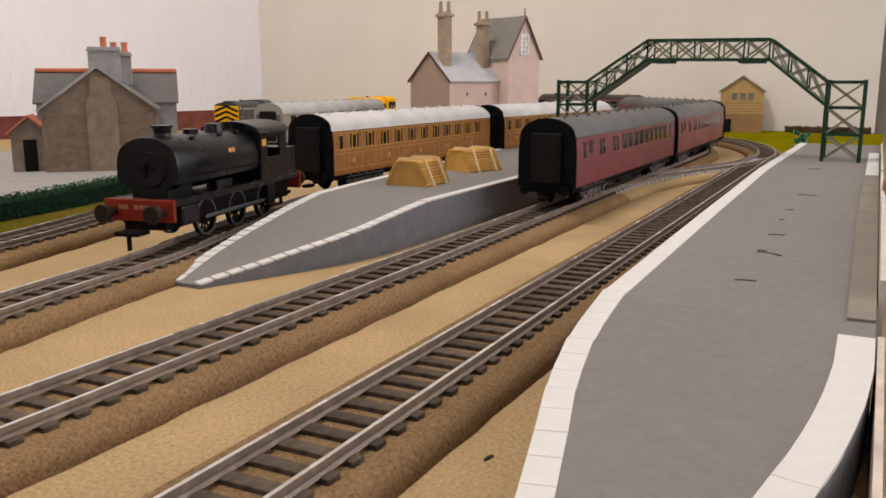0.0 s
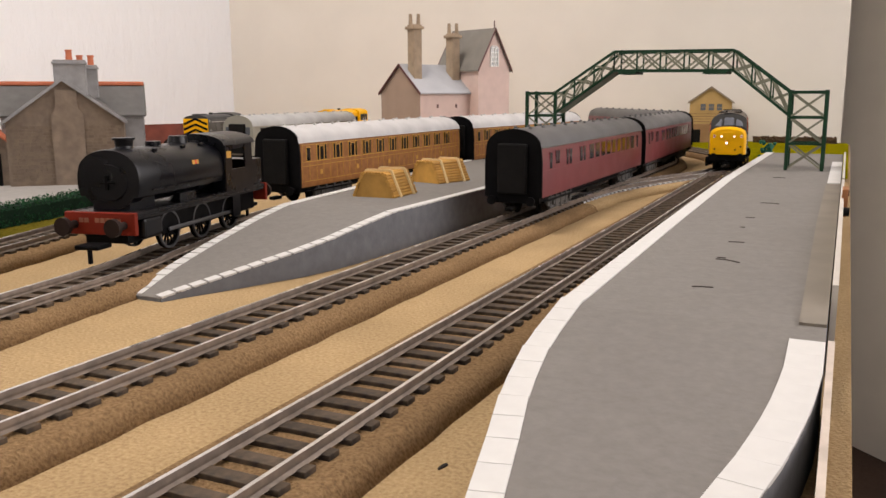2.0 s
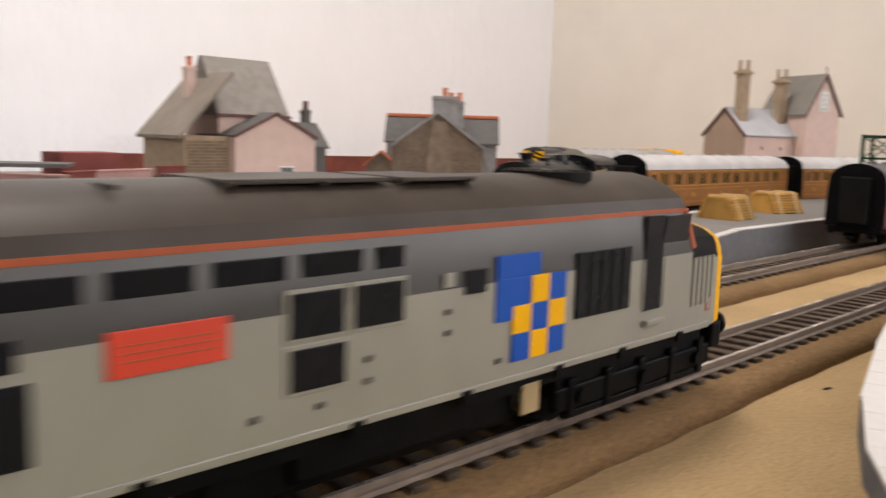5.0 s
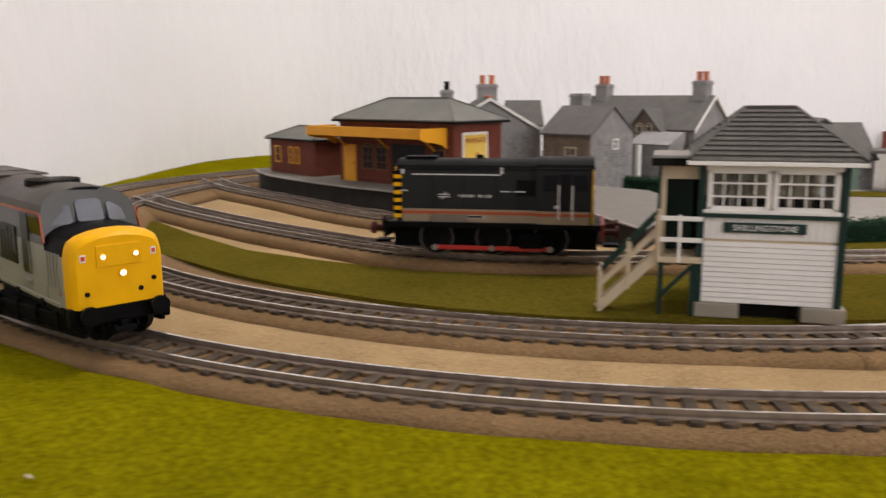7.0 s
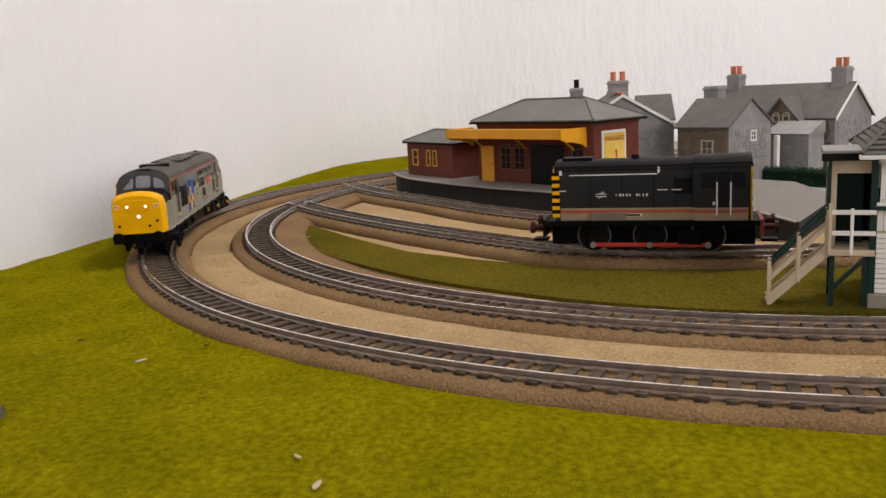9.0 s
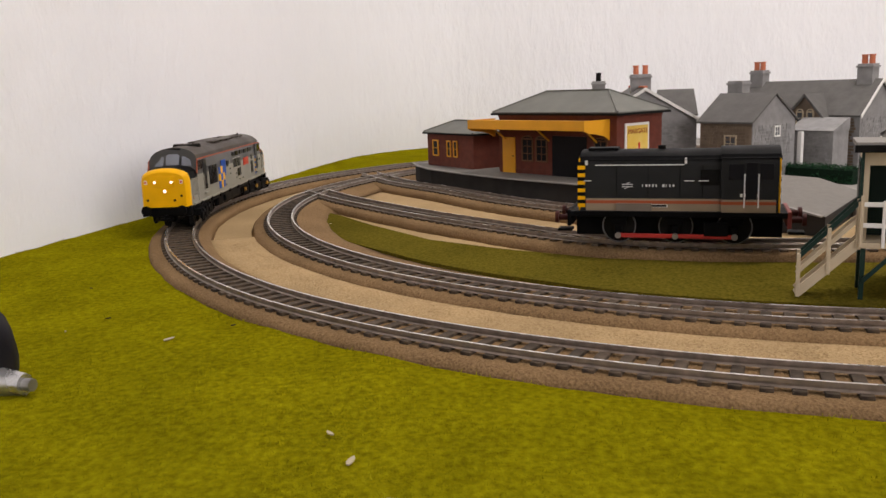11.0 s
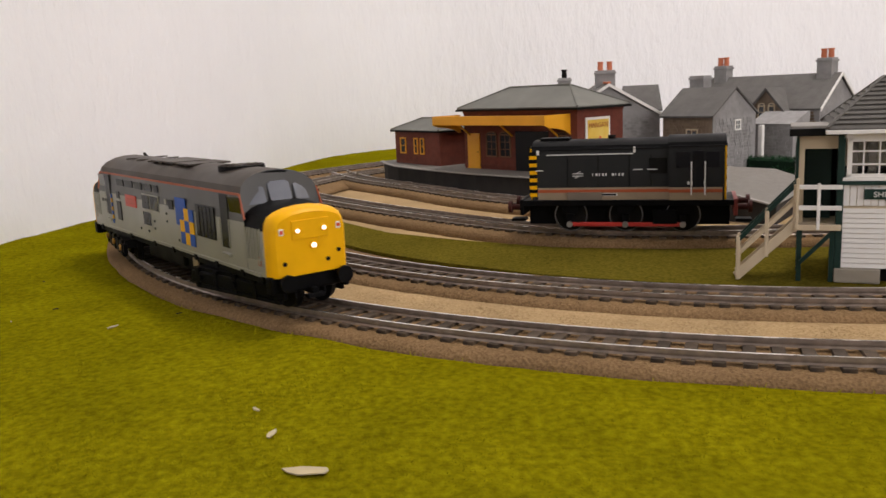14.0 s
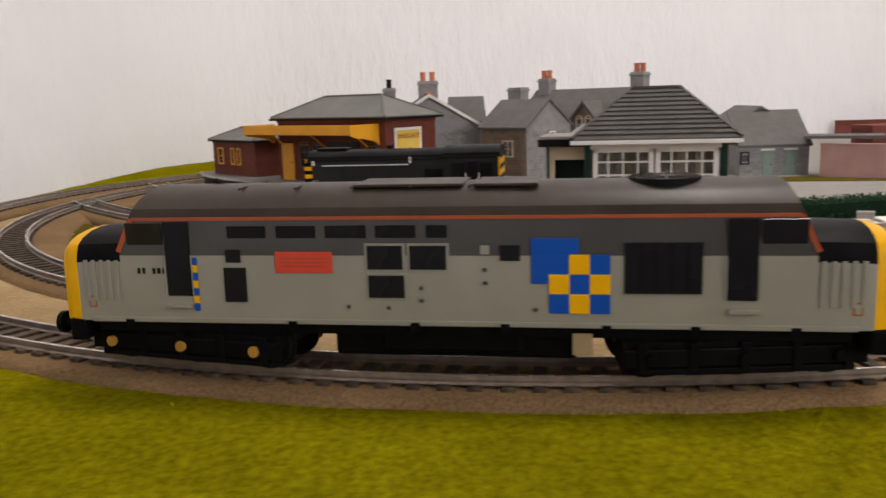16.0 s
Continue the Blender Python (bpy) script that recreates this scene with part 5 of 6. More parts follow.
# red-brick station
st = thing("station_building", -502, -352, 20, 45, "red-brick model station with ochre canopy and hipped grey roof", "station building")
part("wall", cbox(0, 127, 0, 55, 0, 50), M_BRICK, st)
for z in (3, 47.5):
    part("brick_band", cbox(-0.5, 127.5, -0.5, 55.5, z - 1, z + 1), M_BRICK, st)
M_STWIN = mat("brown_window_frame", (0.14, 0.06, 0.025), 0.6)
M_STROOF = mat("grey_green_slate", (0.15, 0.152, 0.135), 0.8, vary=0.1, bump=0.2)
hip(st, -4, 131, -4, 59, 51, 67, M_STROOF, 34)
part("gutter", cbox(-5, 132, -5, 60, 48.4, 50.2), M_DARK, st)
can = part("canopy", cbox(-8, 120, -28, 2, 43.2, 44.4), M_OCHRE, st, "ochre valanced platform canopy")
part("canopy_fascia", cbox(-8, 120, -29, -27.6, 38.2, 45.6, bevel=0.3), M_OCHRE, can)
for sx in (-8, 119):
    part("canopy_fascia", cprism([(-29, 45.6), (-29, 38.2), (-24, 36.2), (-14, 35.0), (-5, 33.0), (0, 30.0), (2, 30.0), (2, 45.6)], 1.4, axis="x", base=sx), M_OCHRE, can)
for x in (8, 58, 108):
    bm = bmesh.new()
    bar(bm, (x, 0, 28), (x, -20, 42), 1.2, 1.2)
    part("canopy_bracket", bm, M_OCHRE, can)
door(st, "f", 12, 0, 15, 30, 0, M_OCHRE)
for x in (34, 50):
    window(st, "f", x, 20, 12, 18, 0, M_STWIN, (1, 2), arch=True, m_pane=M_CABDARK)
# flat dark panel on the wall, drawn for the shade of a recess
part("booking_recess", cbox(62, 98, -0.6, 0.4, 0, 32), M_CABDARK, st)
window(st, "f", 112, 20, 12, 18, 0, M_STWIN, (1, 2), arch=True, m_pane=M_CABDARK)
pb = part("poster_board", cbox(-0.5, 0.9, 9, 38, 12, 42, bevel=0.3), M_WHITEP, st, "yellow seaside poster in a white frame", at=mm(127, 0, 0))
part("poster_sheet", cbox(0.9, 1.2, 11, 36, 14, 40), mat("poster_yellow", (0.72, 0.45, 0.04), 0.5, color2=(0.80, 0.62, 0.18), vary=0.1, scale=60), pb)
part("poster_shape", cprism([(20, 15), (30, 15), (27, 22), (25, 26), (22, 22)], 0.3, axis="x", base=1.2), mat("poster_tan", (0.75, 0.60, 0.35), 0.5), pb)
part("poster_shape", cprism([(24, 20), (26, 20), (26, 27), (24, 27)], 0.3, axis="x", base=1.4), M_RED, pb)
text_mesh("MARGATE", 5.2, M_ORANGE, pb, mm(1.5, 23.5, 35.6, 90, 0, 90))

hut = thing("station_hut", -588, -424, 20, 38, "small red-brick hut with hipped roof on the platform", "hut")
part("wall", cbox(0, 78, 0, 40, 0, 31), M_BRICK, hut)
hip(hut, -3, 81, -3, 43, 32, 42, M_STROOF, 22)
part("gutter", cbox(-3.5, 81.5, -3.5, 43.5, 30.0, 31.4), M_DARK, hut)
for x in (15, 38, 49):
    window(hut, "f", x, 17, 9 if x == 15 else 5.5, 14, 0, M_OCHRE, (0, 1), m_pane=M_CABDARK)

# stone cottages behind the station
ct = thing("stone_cottage_with_red_ridge", -545, -268, 6, 90, "grey stone cottage with white bargeboard and terracotta ridge", "house")
gable(ct, 0, 90, 0, 110, 0, 52, 79, "y", M_GREYSTONE, M_SLATE, m_barge=M_WHITEP)
courses(ct, 2, 88, 2, 50, 0, M_GREYSTONE)
chimney(ct, 46, 40, 60, 93, 18, 10, M_GREYSTONE, 2)
chimney(ct, 10, 70, 50, 88, 12, 10, M_GREYSTONE, 1, M_DARK, 8)
part("ridge_tiles", cbox(43.4, 46.6, -2, 112, 80.6, 82.4, bevel=0.5), M_TERRA, ct)
gable(ct, 70, 100, 60, 100, 0, 55, 76, "x", M_GREYSTONE, M_SLATE, name="side_wing")

ch = thing("stone_house", -632, -130, 6, 41, "grey stone house with gabled porch and two chimneys", "house")
gable(ch, 0, 132, 0, 62, 0, 52, 80, "x", M_GREYSTONE, M_SLATE, m_barge=M_WHITEP)
# front courses browner than the grey end: shade put into the stone colour
courses(ch, 2, 130, 2, 50, 0, M_BROWN_SHADE_STONE)
courses(ch, 2, 60, 2, 50, 132, M_GREYSTONE, "r")
chimney(ch, 12, 31, 70, 93, 14, 11, M_GREYSTONE, 2)
chimney(ch, 120, 31, 70, 95, 14, 11, M_GREYSTONE, 2)
# porch gable toned brown with the shaded front
gable(ch, 70, 104, -10, 30, 0, 50, 69, "y", M_BROWN_SHADE_STONE, M_SLATE, name="porch_gable", m_barge=M_SLATE)
for x in (82, 92):
    window(ch, "f", x, 49, 6, 11, -10, M_CREAM, (0, 1), arch=True)
part("porch_block", cbox(88, 128, -34, -10, 0, 40), M_GREYSTONE, ch)
courses(ch, 88, 128, 1, 39, -34, M_GREYSTONE)
part("porch_roof", cprism([(-36, 40), (-10, 40), (-10, 50), (-12, 50)], 42, axis="x", base=87), M_GREYSTONE, ch)
wg = thing("stone_cottage", -538, -196, 6, 40, "small stone cottage with slate roof, shaded walls toned brown", "house")
# the brown of these walls holds the shade of the side facing the platform
gable(wg, 25, 76, 0, 58, 0, 51, 72, "x", M_BROWN_SHADE_STONE, M_SLATE)
courses(wg, 26, 75, 1, 49, 0, M_BROWN_SHADE_STONE)
# lighter grey face over the brown, the lit end put into colour
part("stone_gable_face", cprism([(0, 0), (58, 0), (58, 51), (29, 71.5), (0, 51)], 0.9, axis="x", base=76), M_GREYSTONE, wg)
courses(wg, 2, 56, 1, 50, 76.9, M_GREYSTONE, "r")
window(wg, "f", 56, 33, 11, 13, 0, M_CREAM, (1, 1))
window(wg, "r", 32, 42, 7, 8, 77.2, M_WHITEP, (1, 1))
chimney(wg, 33, 40, 58, 84, 15, 11, M_GREYSTONE, 0)
part("white_downpipe", cbox(78, 82, 60, 64, 0, 40, bevel=0.5), M_WHITEP, wg)

# garage and yard walls
gg = thing("stone_garage", -518, 50, 5, 83, "low stone garage with two green doors and slate roof", "garage")
part("wall", cbox(0, 60, 0, 40, 0, 27), M_GREYSTONE, gg)
courses(gg, 1, 59, 1, 26, 0, M_GREYSTONE)
part("roof", cprism([(-2, 26.5), (40, 56), (40, 58), (-2, 28.5)], 64, axis="x", base=-2), M_SLATE, gg)
for x in (24, 44):
    door(gg, "f", x, 0, 9, 23, 0, mat("sea_green_door", (0.22, 0.30, 0.25), 0.6))
    part("white_lintel", cbox(x - 6, x + 6, -0.8, 0.2, 23.4, 25.2), M_WHITEP, gg)
# brown stone here paints in the shadow on the garage's side wall
gable(gg, 0, 58, 40, 122, 0, 42, 60, "y", M_BROWN_SHADE_STONE, M_SLATE, name="rear_block")
window(gg, "f", 4, 17, 7, 10, 0, M_DARK, (0, 0))
gw = thing("yard_wall", 0, 0, 5, 0, "dull red and pink yard walls", "wall")
M_DULLRED = mat("dull_red_render", (0.20, 0.055, 0.045), 0.85, vary=0.15)
M_PINKR = mat("faded_pink_render", (0.45, 0.27, 0.25), 0.85, vary=0.1)


def run_wall(t, name, a, b, h, m, thick=3.0, cope=True, z=0.0):
    d = math.hypot(b[0] - a[0], b[1] - a[1])
    at = mm(a[0], a[1], z, 0, 0, math.degrees(math.atan2(b[1] - a[1], b[0] - a[0])))
    w = part(name, cbox(0, d, 0, thick, 0, h, bevel=0.3), m, t, at=at)
    if cope:
        part("coping", cbox(-0.4, d + 0.4, -0.8, thick + 0.8, h - 0.2, h + 1.2, bevel=0.3), m, w)


run_wall(gw, "wall_run", (-485, 106), (-450, 145), 29, M_PINKR)
run_wall(gw, "wall_run", (-450, 145), (-470, 172), 31, M_DULLRED)
run_wall(gw, "wall_run", (-482, 172), (-508, 232), 30, M_PINKR)
run_wall(gw, "wall_run", (-506, 236), (-512, 262), 32, M_DULLRED)
part("shed", cbox(0, 46, 0, 30, 0, 43, bevel=0.4), M_DULLRED, gw, "dull red shed", at=mm(-500, 160, 0, 0, 0, 95))
part("shed_roof", cbox(-2, 60, -2, 36, 0, 2.5), M_SLATE, gw, at=mm(-490, 96, 34, 0, 0, 60))

# tall pink house
tp = thing("tall_pink_house", -515, 309, 5, 90, "pink rendered house with steep grey roof and chimney", "house")
gable(tp, 0, 83, 0, 60, 0, 57, 77, "y", M_BUFF, M_SLATE, over=1.5, m_barge=M_BARGE)
part("tan_side", cbox(-42, 0.2, 8, 80, 0, 57), M_BUFF2, tp)
courses(tp, -41, -1, 1, 56, 8, M_BUFF2)
part("lean_roof", cprism([(-47, 54), (2, 108), (2, 111), (-47, 57)], 78, axis="y", base=5), mat("tan_slate", (0.22, 0.19, 0.155), 0.85, vary=0.12), tp)
bm = loft([[(-2, 24, 75), (72, 24, 75), (72, 84, 75), (-2, 84, 75)], [(-2, 50, 126), (66, 50, 126), (66, 56, 126), (-2, 56, 126)]])
part("steep_roof", bm, mat("pale_weathered_slate", (0.25, 0.23, 0.205), 0.85, vary=0.12, scale=120), tp)
part("tall_wall", cbox(0, 70, 26, 82, 0, 76), M_BUFF, tp)
chimney(tp, -14, 50, 80, 116, 8, 9, M_BUFF, 1)
part("eave_board", cbox(-3, 73, 22.5, 24, 74.0, 76.2), M_BARGE, tp)
window(tp, "f", 52, 28, 14, 7, 0, M_WHITEP, (2, 0))
gable(tp, 83, 112, 22, 60, 0, 50, 70, "x", M_SLATE, M_SLATE, name="side_block")
chimney(tp, 104, 44, 60, 84, 7, 7, M_SLATE, 1, M_BARGE)

# brown stone gabled house with terracotta ridges
gb = thing("brown_stone_house", -502, 474, 6, 44, "brown stone gabled house with terracotta ridges and chimneys", "house")
gable(gb, 0, 88, 0, 70, 0, 51, 84, "y", M_BROWN_SHADE_STONE, M_SLATE, m_barge=M_GREYSTONE)
courses(gb, 1, 87, 1, 50, 0, M_BROWN_SHADE_STONE)
part("flue_breast", cprism([(34, 0), (58, 0), (58, 56), (54, 62), (54, 76), (38, 76), (38, 62), (34, 56)], 2.0, axis="y", base=-2.0), M_BROWN_SHADE_STONE, gb)
gable(gb, -8, 103, 34, 84, 0, 56, 80, "x", M_GREYSTONE, M_SLATE, name="cross_wing")
part("ridge_tiles", cbox(-10, 105, 56.2, 61.8, 80.2, 83.8, bevel=0.8), M_TERRA, gb)
chimney(gb, 50, 6, 70, 100, 24, 10, M_GREYSTONE, 1)
chimney(gb, 60, 34, 70, 97, 18, 10, M_GREYSTONE, 2)
gable(gb, -26, 2, 12, 40, 0, 32, 44, "y", M_BROWN_SHADE_STONE, M_TERRA, name="outhouse")
door(gb, "f", -12, 0, 10, 26, 12, M_DARK)
courses(gb, 36, 83, 1, 55, 103, M_GREYSTONE, "r")

rf = thing("red_back_fence", 0, 0, 0, 0, "long low red-brown fence along the back wall", "fence")
pts = [(-1045, 420), (-1010, 600), (-985, 780), (-950, 960), (-915, 1120), (-880, 1260)]
for a, b in zip(pts, pts[1:]):
    run_wall(rf, "fence_panel", a, b, 30, mat("red_brown_fence", (0.17, 0.045, 0.03), 0.8, vary=0.2), 3.0, z=0)

# hedges of small leaf clumps
M_HEDGEIN = mat("hedge_inside", (0.008, 0.022, 0.012), 0.95)
M_LEAF = mat("hedge_leaf", (0.008, 0.034, 0.014), 0.85, color2=(0.022, 0.085, 0.032), vary=0.3, scale=300)


def hedge(line, count, z0, label):
    hg = thing("clipped_hedge", 0, 0, 0, 0, label, "hedge", "clipped hedges")
    line = smooth_line(line, 5)
    vs, fs = [], []
    rr = random.Random(count)
    part("hedge_core", ribbon(line, [(-6, z0), (-6, 12 + z0), (-4, 13.5 + z0), (4, 13.5 + z0), (6, 12 + z0), (6, z0)]), M_HEDGEIN, hg)
    for _ in range(count):
        i = rr.randrange(len(line) - 1)
        q = rr.random()
        (xa, ya), (xb, yb) = line[i][:2], line[i + 1][:2]
        d = math.hypot(xb - xa, yb - ya) or 1
        a = rr.uniform(0, math.pi)
        o, z = math.cos(a) * 7.4, 2 + abs(math.sin(a)) * 13 * rr.uniform(0.2, 1) if rr.random() < 0.7 else rr.uniform(12, 15.5)
        p = Vector((xa + (xb - xa) * q + o * (yb - ya) / d + rr.gauss(0, 0.6), ya + (yb - ya) * q - o * (xb - xa) / d + rr.gauss(0, 0.6), z + z0))
        u = Vector((rr.gauss(0, 1), rr.gauss(0, 1), rr.gauss(0, 1))).normalized() * 1.1
        v = Vector((rr.gauss(0, 1), rr.gauss(0, 1), rr.gauss(0, 1))).normalized() * 1.1
        k = len(vs)
        vs += [tuple((p - u) * S), tuple((p + u) * S), tuple((p + v) * S)]
        fs.append((k, k + 1, k + 2))
    me = bpy.data.meshes.new("leaves")
    me.from_pydata(vs, [], fs)
    me.materials.append(M_LEAF)
    leaves = new("hedge_leaves", me)
    leaves.parent = hg
    tagged(leaves, kind="stuff")


hedge([(-276, -92), (-282, -20), (-300, 85), (-322, 200), (-336, 300), (-350, 380), (-368, 440)], 20000, 0, "dark green clipped hedge beside the road")
hedge([(-524, -116), (-505, -100), (-486, -84), (-468, -68)], 3000, 5, "short dark hedge in front of the stone house")
hedge([(-770, 28), (-700, 26), (-630, 24), (-575, 22)], 4000, 5, "dark hedge running back beside the garage")
tagged(part("garage_verge", cprism([(-760, 6), (-545, -8), (-520, 30), (-560, 46), (-760, 46)], 1.2, base=5.6), M_GRASS2), "grass strip beside the garage hedge", "grass", kind="stuff")
tagged(part("verge_grass", ribbon(smooth_line([(-262, -100), (-268, -20), (-286, 85), (-307, 200), (-321, 300), (-336, 380), (-352, 440)], 8), [(-14, 0), (-12, 2.4), (10, 2.2), (16, 0)]), M_GRASS2), "dull green verge in front of the hedge", "grass", kind="stuff")
tagged(part("road_verge", cprism([(-470, 40), (-440, 145), (-480, 230), (-500, 225), (-478, 150), (-500, 60)], 1.2, base=5.6), M_GRASS2), "thin strip of grass below the yard walls", "grass", kind="stuff")
wc = thing("white_crossing_boards", -258, 12, 2, 80, "flat white card crossing boards beside the siding", "boards")
part("board", cbox(-24, 10, -11, 9, 0, 2.4, bevel=0.4), M_WHITEP, wc)
part("board", cbox(11, 26, -9, 7, 0, 4, bevel=0.6), M_WHITEP, wc)
part("rubble", cprism([(-2, -4), (8, -5), (10, 2), (1, 4)], 3.5, base=4.5), M_ROAD, wc)

# ---- signal box with outside stair ----
sb = thing("signal_box", -117, -180, 2, 72.5, "white boarded signal box with tiled hip roof and dark green trim", "signal box")
W, D = 50.0, 54.0
for x0, x1 in ((-2, 15), (38, 54)):
    part("stone_base", cbox(x0, x1, -2, 6, 0, 6, bevel=0.5), mat("base_stone", (0.30, 0.27, 0.22), 0.9, vary=0.15), sb)
# set-back wall coloured near black for the shade under the box
part("base_shadow_wall", cbox(0, W, 4, D, 0, 8), M_DARK, sb)
part("wall", cbox(0.6, W - 0.6, 0.8, D, 6, 42), M_CREAM, sb)
me = mesh_of(cbox(0, W, -0.5, 0.5, -0.95, 0.95, bevel=0.2), M_WHITEP)
for k in range(12):
    link("weatherboard", me, sb, mm(0, 0.3, 7 + k * 2.05, -6, 0, 0))
me = mesh_of(cbox(-1.2, 1.2, -0.4, 0.4, 31.6, 40, bevel=0.15), M_WHITEP)
for k in range(19):
    link("upright_board", me, sb, mm(1.5 + k * 2.6, 0.4, 0))
for x in (-0.8, W + 0.8):
    part("corner_post", cbox(x - 1.3, x + 1.3, -1.0, 2.0, 5.5, 62, bevel=0.2), M_GREEN, sb)
part("name_board", cbox(8, 38, -1.2, -0.2, 34.4, 38.4, bevel=0.2), M_GREEN, sb, "dark green station name board")
text_mesh("SHILLINGSTONE", 3.2, M_LETTER, sb, mm(23, -1.35, 36.3, 90, 0, 0))
part("sill", cbox(-1.5, W + 1.5, -1.8, 1.0, 40.2, 41.8, bevel=0.2), M_GREEN, sb)
part("white_sill", cbox(0, W, -1.4, 0.8, 41.8, 43.2, bevel=0.2), M_WHITEP, sb)
part("window_head", cbox(0, W, -1.0, 1.2, 58.8, 61.2), M_WHITEP, sb)
part("back_wall", cbox(0, W, D - 1, D, 42, 61), M_CREAM, sb)
part("cabin_floor", cbox(0, W, 1, D, 41.5, 42.5), M_DARK, sb)
part("cabin_ceiling", cbox(0, W, 1, D, 60.2, 61.0), M_CREAM, sb)
for k in range(7):
    part("curtain", cbox(-1.6, 1.6, -0.3, 0.3, 43, 60, bevel=0.2), mat("beige_curtain", (0.36, 0.30, 0.24), 0.9, vary=0.1), sb, at=mm(4 + k * 7, 6 + (k % 2) * 1.5, 0))


def sash(x0, x1, face, at_depth, cols):
    w, h = x1 - x0, 15.6
    rot = {"f": 0, "r": 90, "l": -90}[face]
    c = (x0 + x1) / 2
    at = (mm(c, at_depth, 51) if face == "f" else mm(at_depth, c, 51)) @ pose(0, 0, 0, 0, 0, rot)
    bm = bmesh.new()
    for x in (-w / 2 + 0.7, w / 2 - 0.7):
        box(bm, x - 0.9, x + 0.9, -0.6, 0.6, -h / 2, h / 2)
    for z in (-h / 2 + 0.6, h / 2 - 0.6):
        box(bm, -w / 2, w / 2, -0.6, 0.6, z - 0.8, z + 0.8)
    f = part("window", bm, M_WHITEP, sb, at=at)
    for i in range(1, cols):
        x = -w / 2 + w * i / cols
        part("glazing_bar", cbox(x - 0.28, x + 0.28, -0.4, 0.4, -h / 2, h / 2), M_WHITEP, f)
    for i in (1, 2):
        z = -h / 2 + h * i / 3
        part("glazing_bar", cbox(-w / 2, w / 2, -0.44, 0.4, z - 0.32, z + 0.32), M_WHITEP, f)
    g = part("pane", cbox(-w / 2 + 0.8, w / 2 - 0.8, -0.1, 0.1, -h / 2 + 0.8, h / 2 - 0.8), glass("clear_pane"), f)
    g.visible_shadow = False


sash(1.5, 24.4, "f", 0, 4)
sash(25.6, W - 1.5, "f", 0, 4)
sash(3, 26, "r", W, 4)
sash(28, 51, "r", W, 4)
sash(30, 52, "l", 0, 4)
# thin dark plate in place of a hole, the doorway's shade as colour
part("door_opening", cbox(-0.4, 0.4, 6, 24, 24, 58), M_CABDARK, sb, at=mm(-0.4, 0, 0))
part("door_frame", cbox(-1.0, 0.2, 24, 27, 24, 60), M_CREAM, sb)
M_SBROOF = mat("weathered_grey_tiles", (0.085, 0.08, 0.072), 0.8, vary=0.15, scale=160, patch=30)
hip(sb, -6.5, W + 6.5, -6.5, D + 6, 63, 82, M_SBROOF, 22, ribs=11)
part("eave_board", cbox(-7, W + 7, -7, D + 6.5, 60.8, 62.4, bevel=0.2), M_WHITEP, sb)
# porch and landing on the stair side
part("porch_post", cbox(-22.7, -21.3, 2.6, 4.2, 24, 62), M_GREEN, sb)
part("porch_wall", cbox(-22, -20.8, 4.6, 24, 24, 62), M_CREAM, sb)
pw = part("porch_window", cbox(-22.8, -21.9, 8, 21, 38, 57, bevel=0.2), M_GREEN, sb, "dark green porch window frame")
for za, zb in ((39.2, 47), (48, 55.8)):
    part("pane", cbox(-23.0, -22.7, 9.2, 19.8, za, zb), M_CABDARK, pw)
part("porch_front", cbox(-21.3, -18.6, 3.4, 4.6, 24, 62), M_CREAM, sb)
part("porch_header", cbox(-18.6, -1.6, 3.4, 4.6, 54.5, 62), M_CREAM, sb)
part("porch_door", cbox(-18.6, -4.5, 16, 17.2, 24, 54.5, bevel=0.2), M_GREEN, sb, "dark green porch door standing in shade")
# dark back panel, the porch's inner shade put into its colour
part("porch_recess", cbox(-20.8, -1.2, 22, 23.4, 24, 62), M_DARK, sb)
part("porch_roof", cbox(-26, 1, -1, 28, 62, 64.2, bevel=0.4), M_ROAD, sb, "pale grey flat porch roof")
part("porch_fascia", cbox(-26.5, 1, -1.6, -0.6, 60, 63, bevel=0.2), M_DARK, sb)
part("landing", cbox(-22, 0, -3, 24, 21.6, 24, bevel=0.3), M_CREAM, sb)
for x, y in ((-20, 0), (-20, 21), (-4, 0)):
    part("landing_post", cbox(x - 1.2, x + 1.2, y - 1.2, y + 1.2, -0.5, 22), M_GREEN, sb)
for z in (31, 39.5):
    part("landing_rail", cbox(-22, 0, -3.4, -2.2, z - 0.9, z + 0.9, bevel=0.2), M_WHITEP, sb)
part("rail_post", cbox(-12, -10.4, -3.6, -2.0, 22, 41, bevel=0.2), M_WHITEP, sb)
part("rail_post", cbox(-22.4, -20.8, -3.6, -2.0, 22, 43, bevel=0.2), M_CREAM, sb)
bm = bmesh.new()
bar(bm, (-15.0, -1.5, 8.0), (-3.0, -1.5, 21.0), 1.2, 1.6)
part("landing_brace", bm, M_GREEN, sb)
part("under_landing_panel", cbox(-1.0, 0.0, 2, 22, 2, 22), M_CREAM, sb)
stair = part("stair", cbox(-23.0, -21.8, -2, 8, 21.6, 24.2), M_CREAM, sb, "cream wooden outside stair")
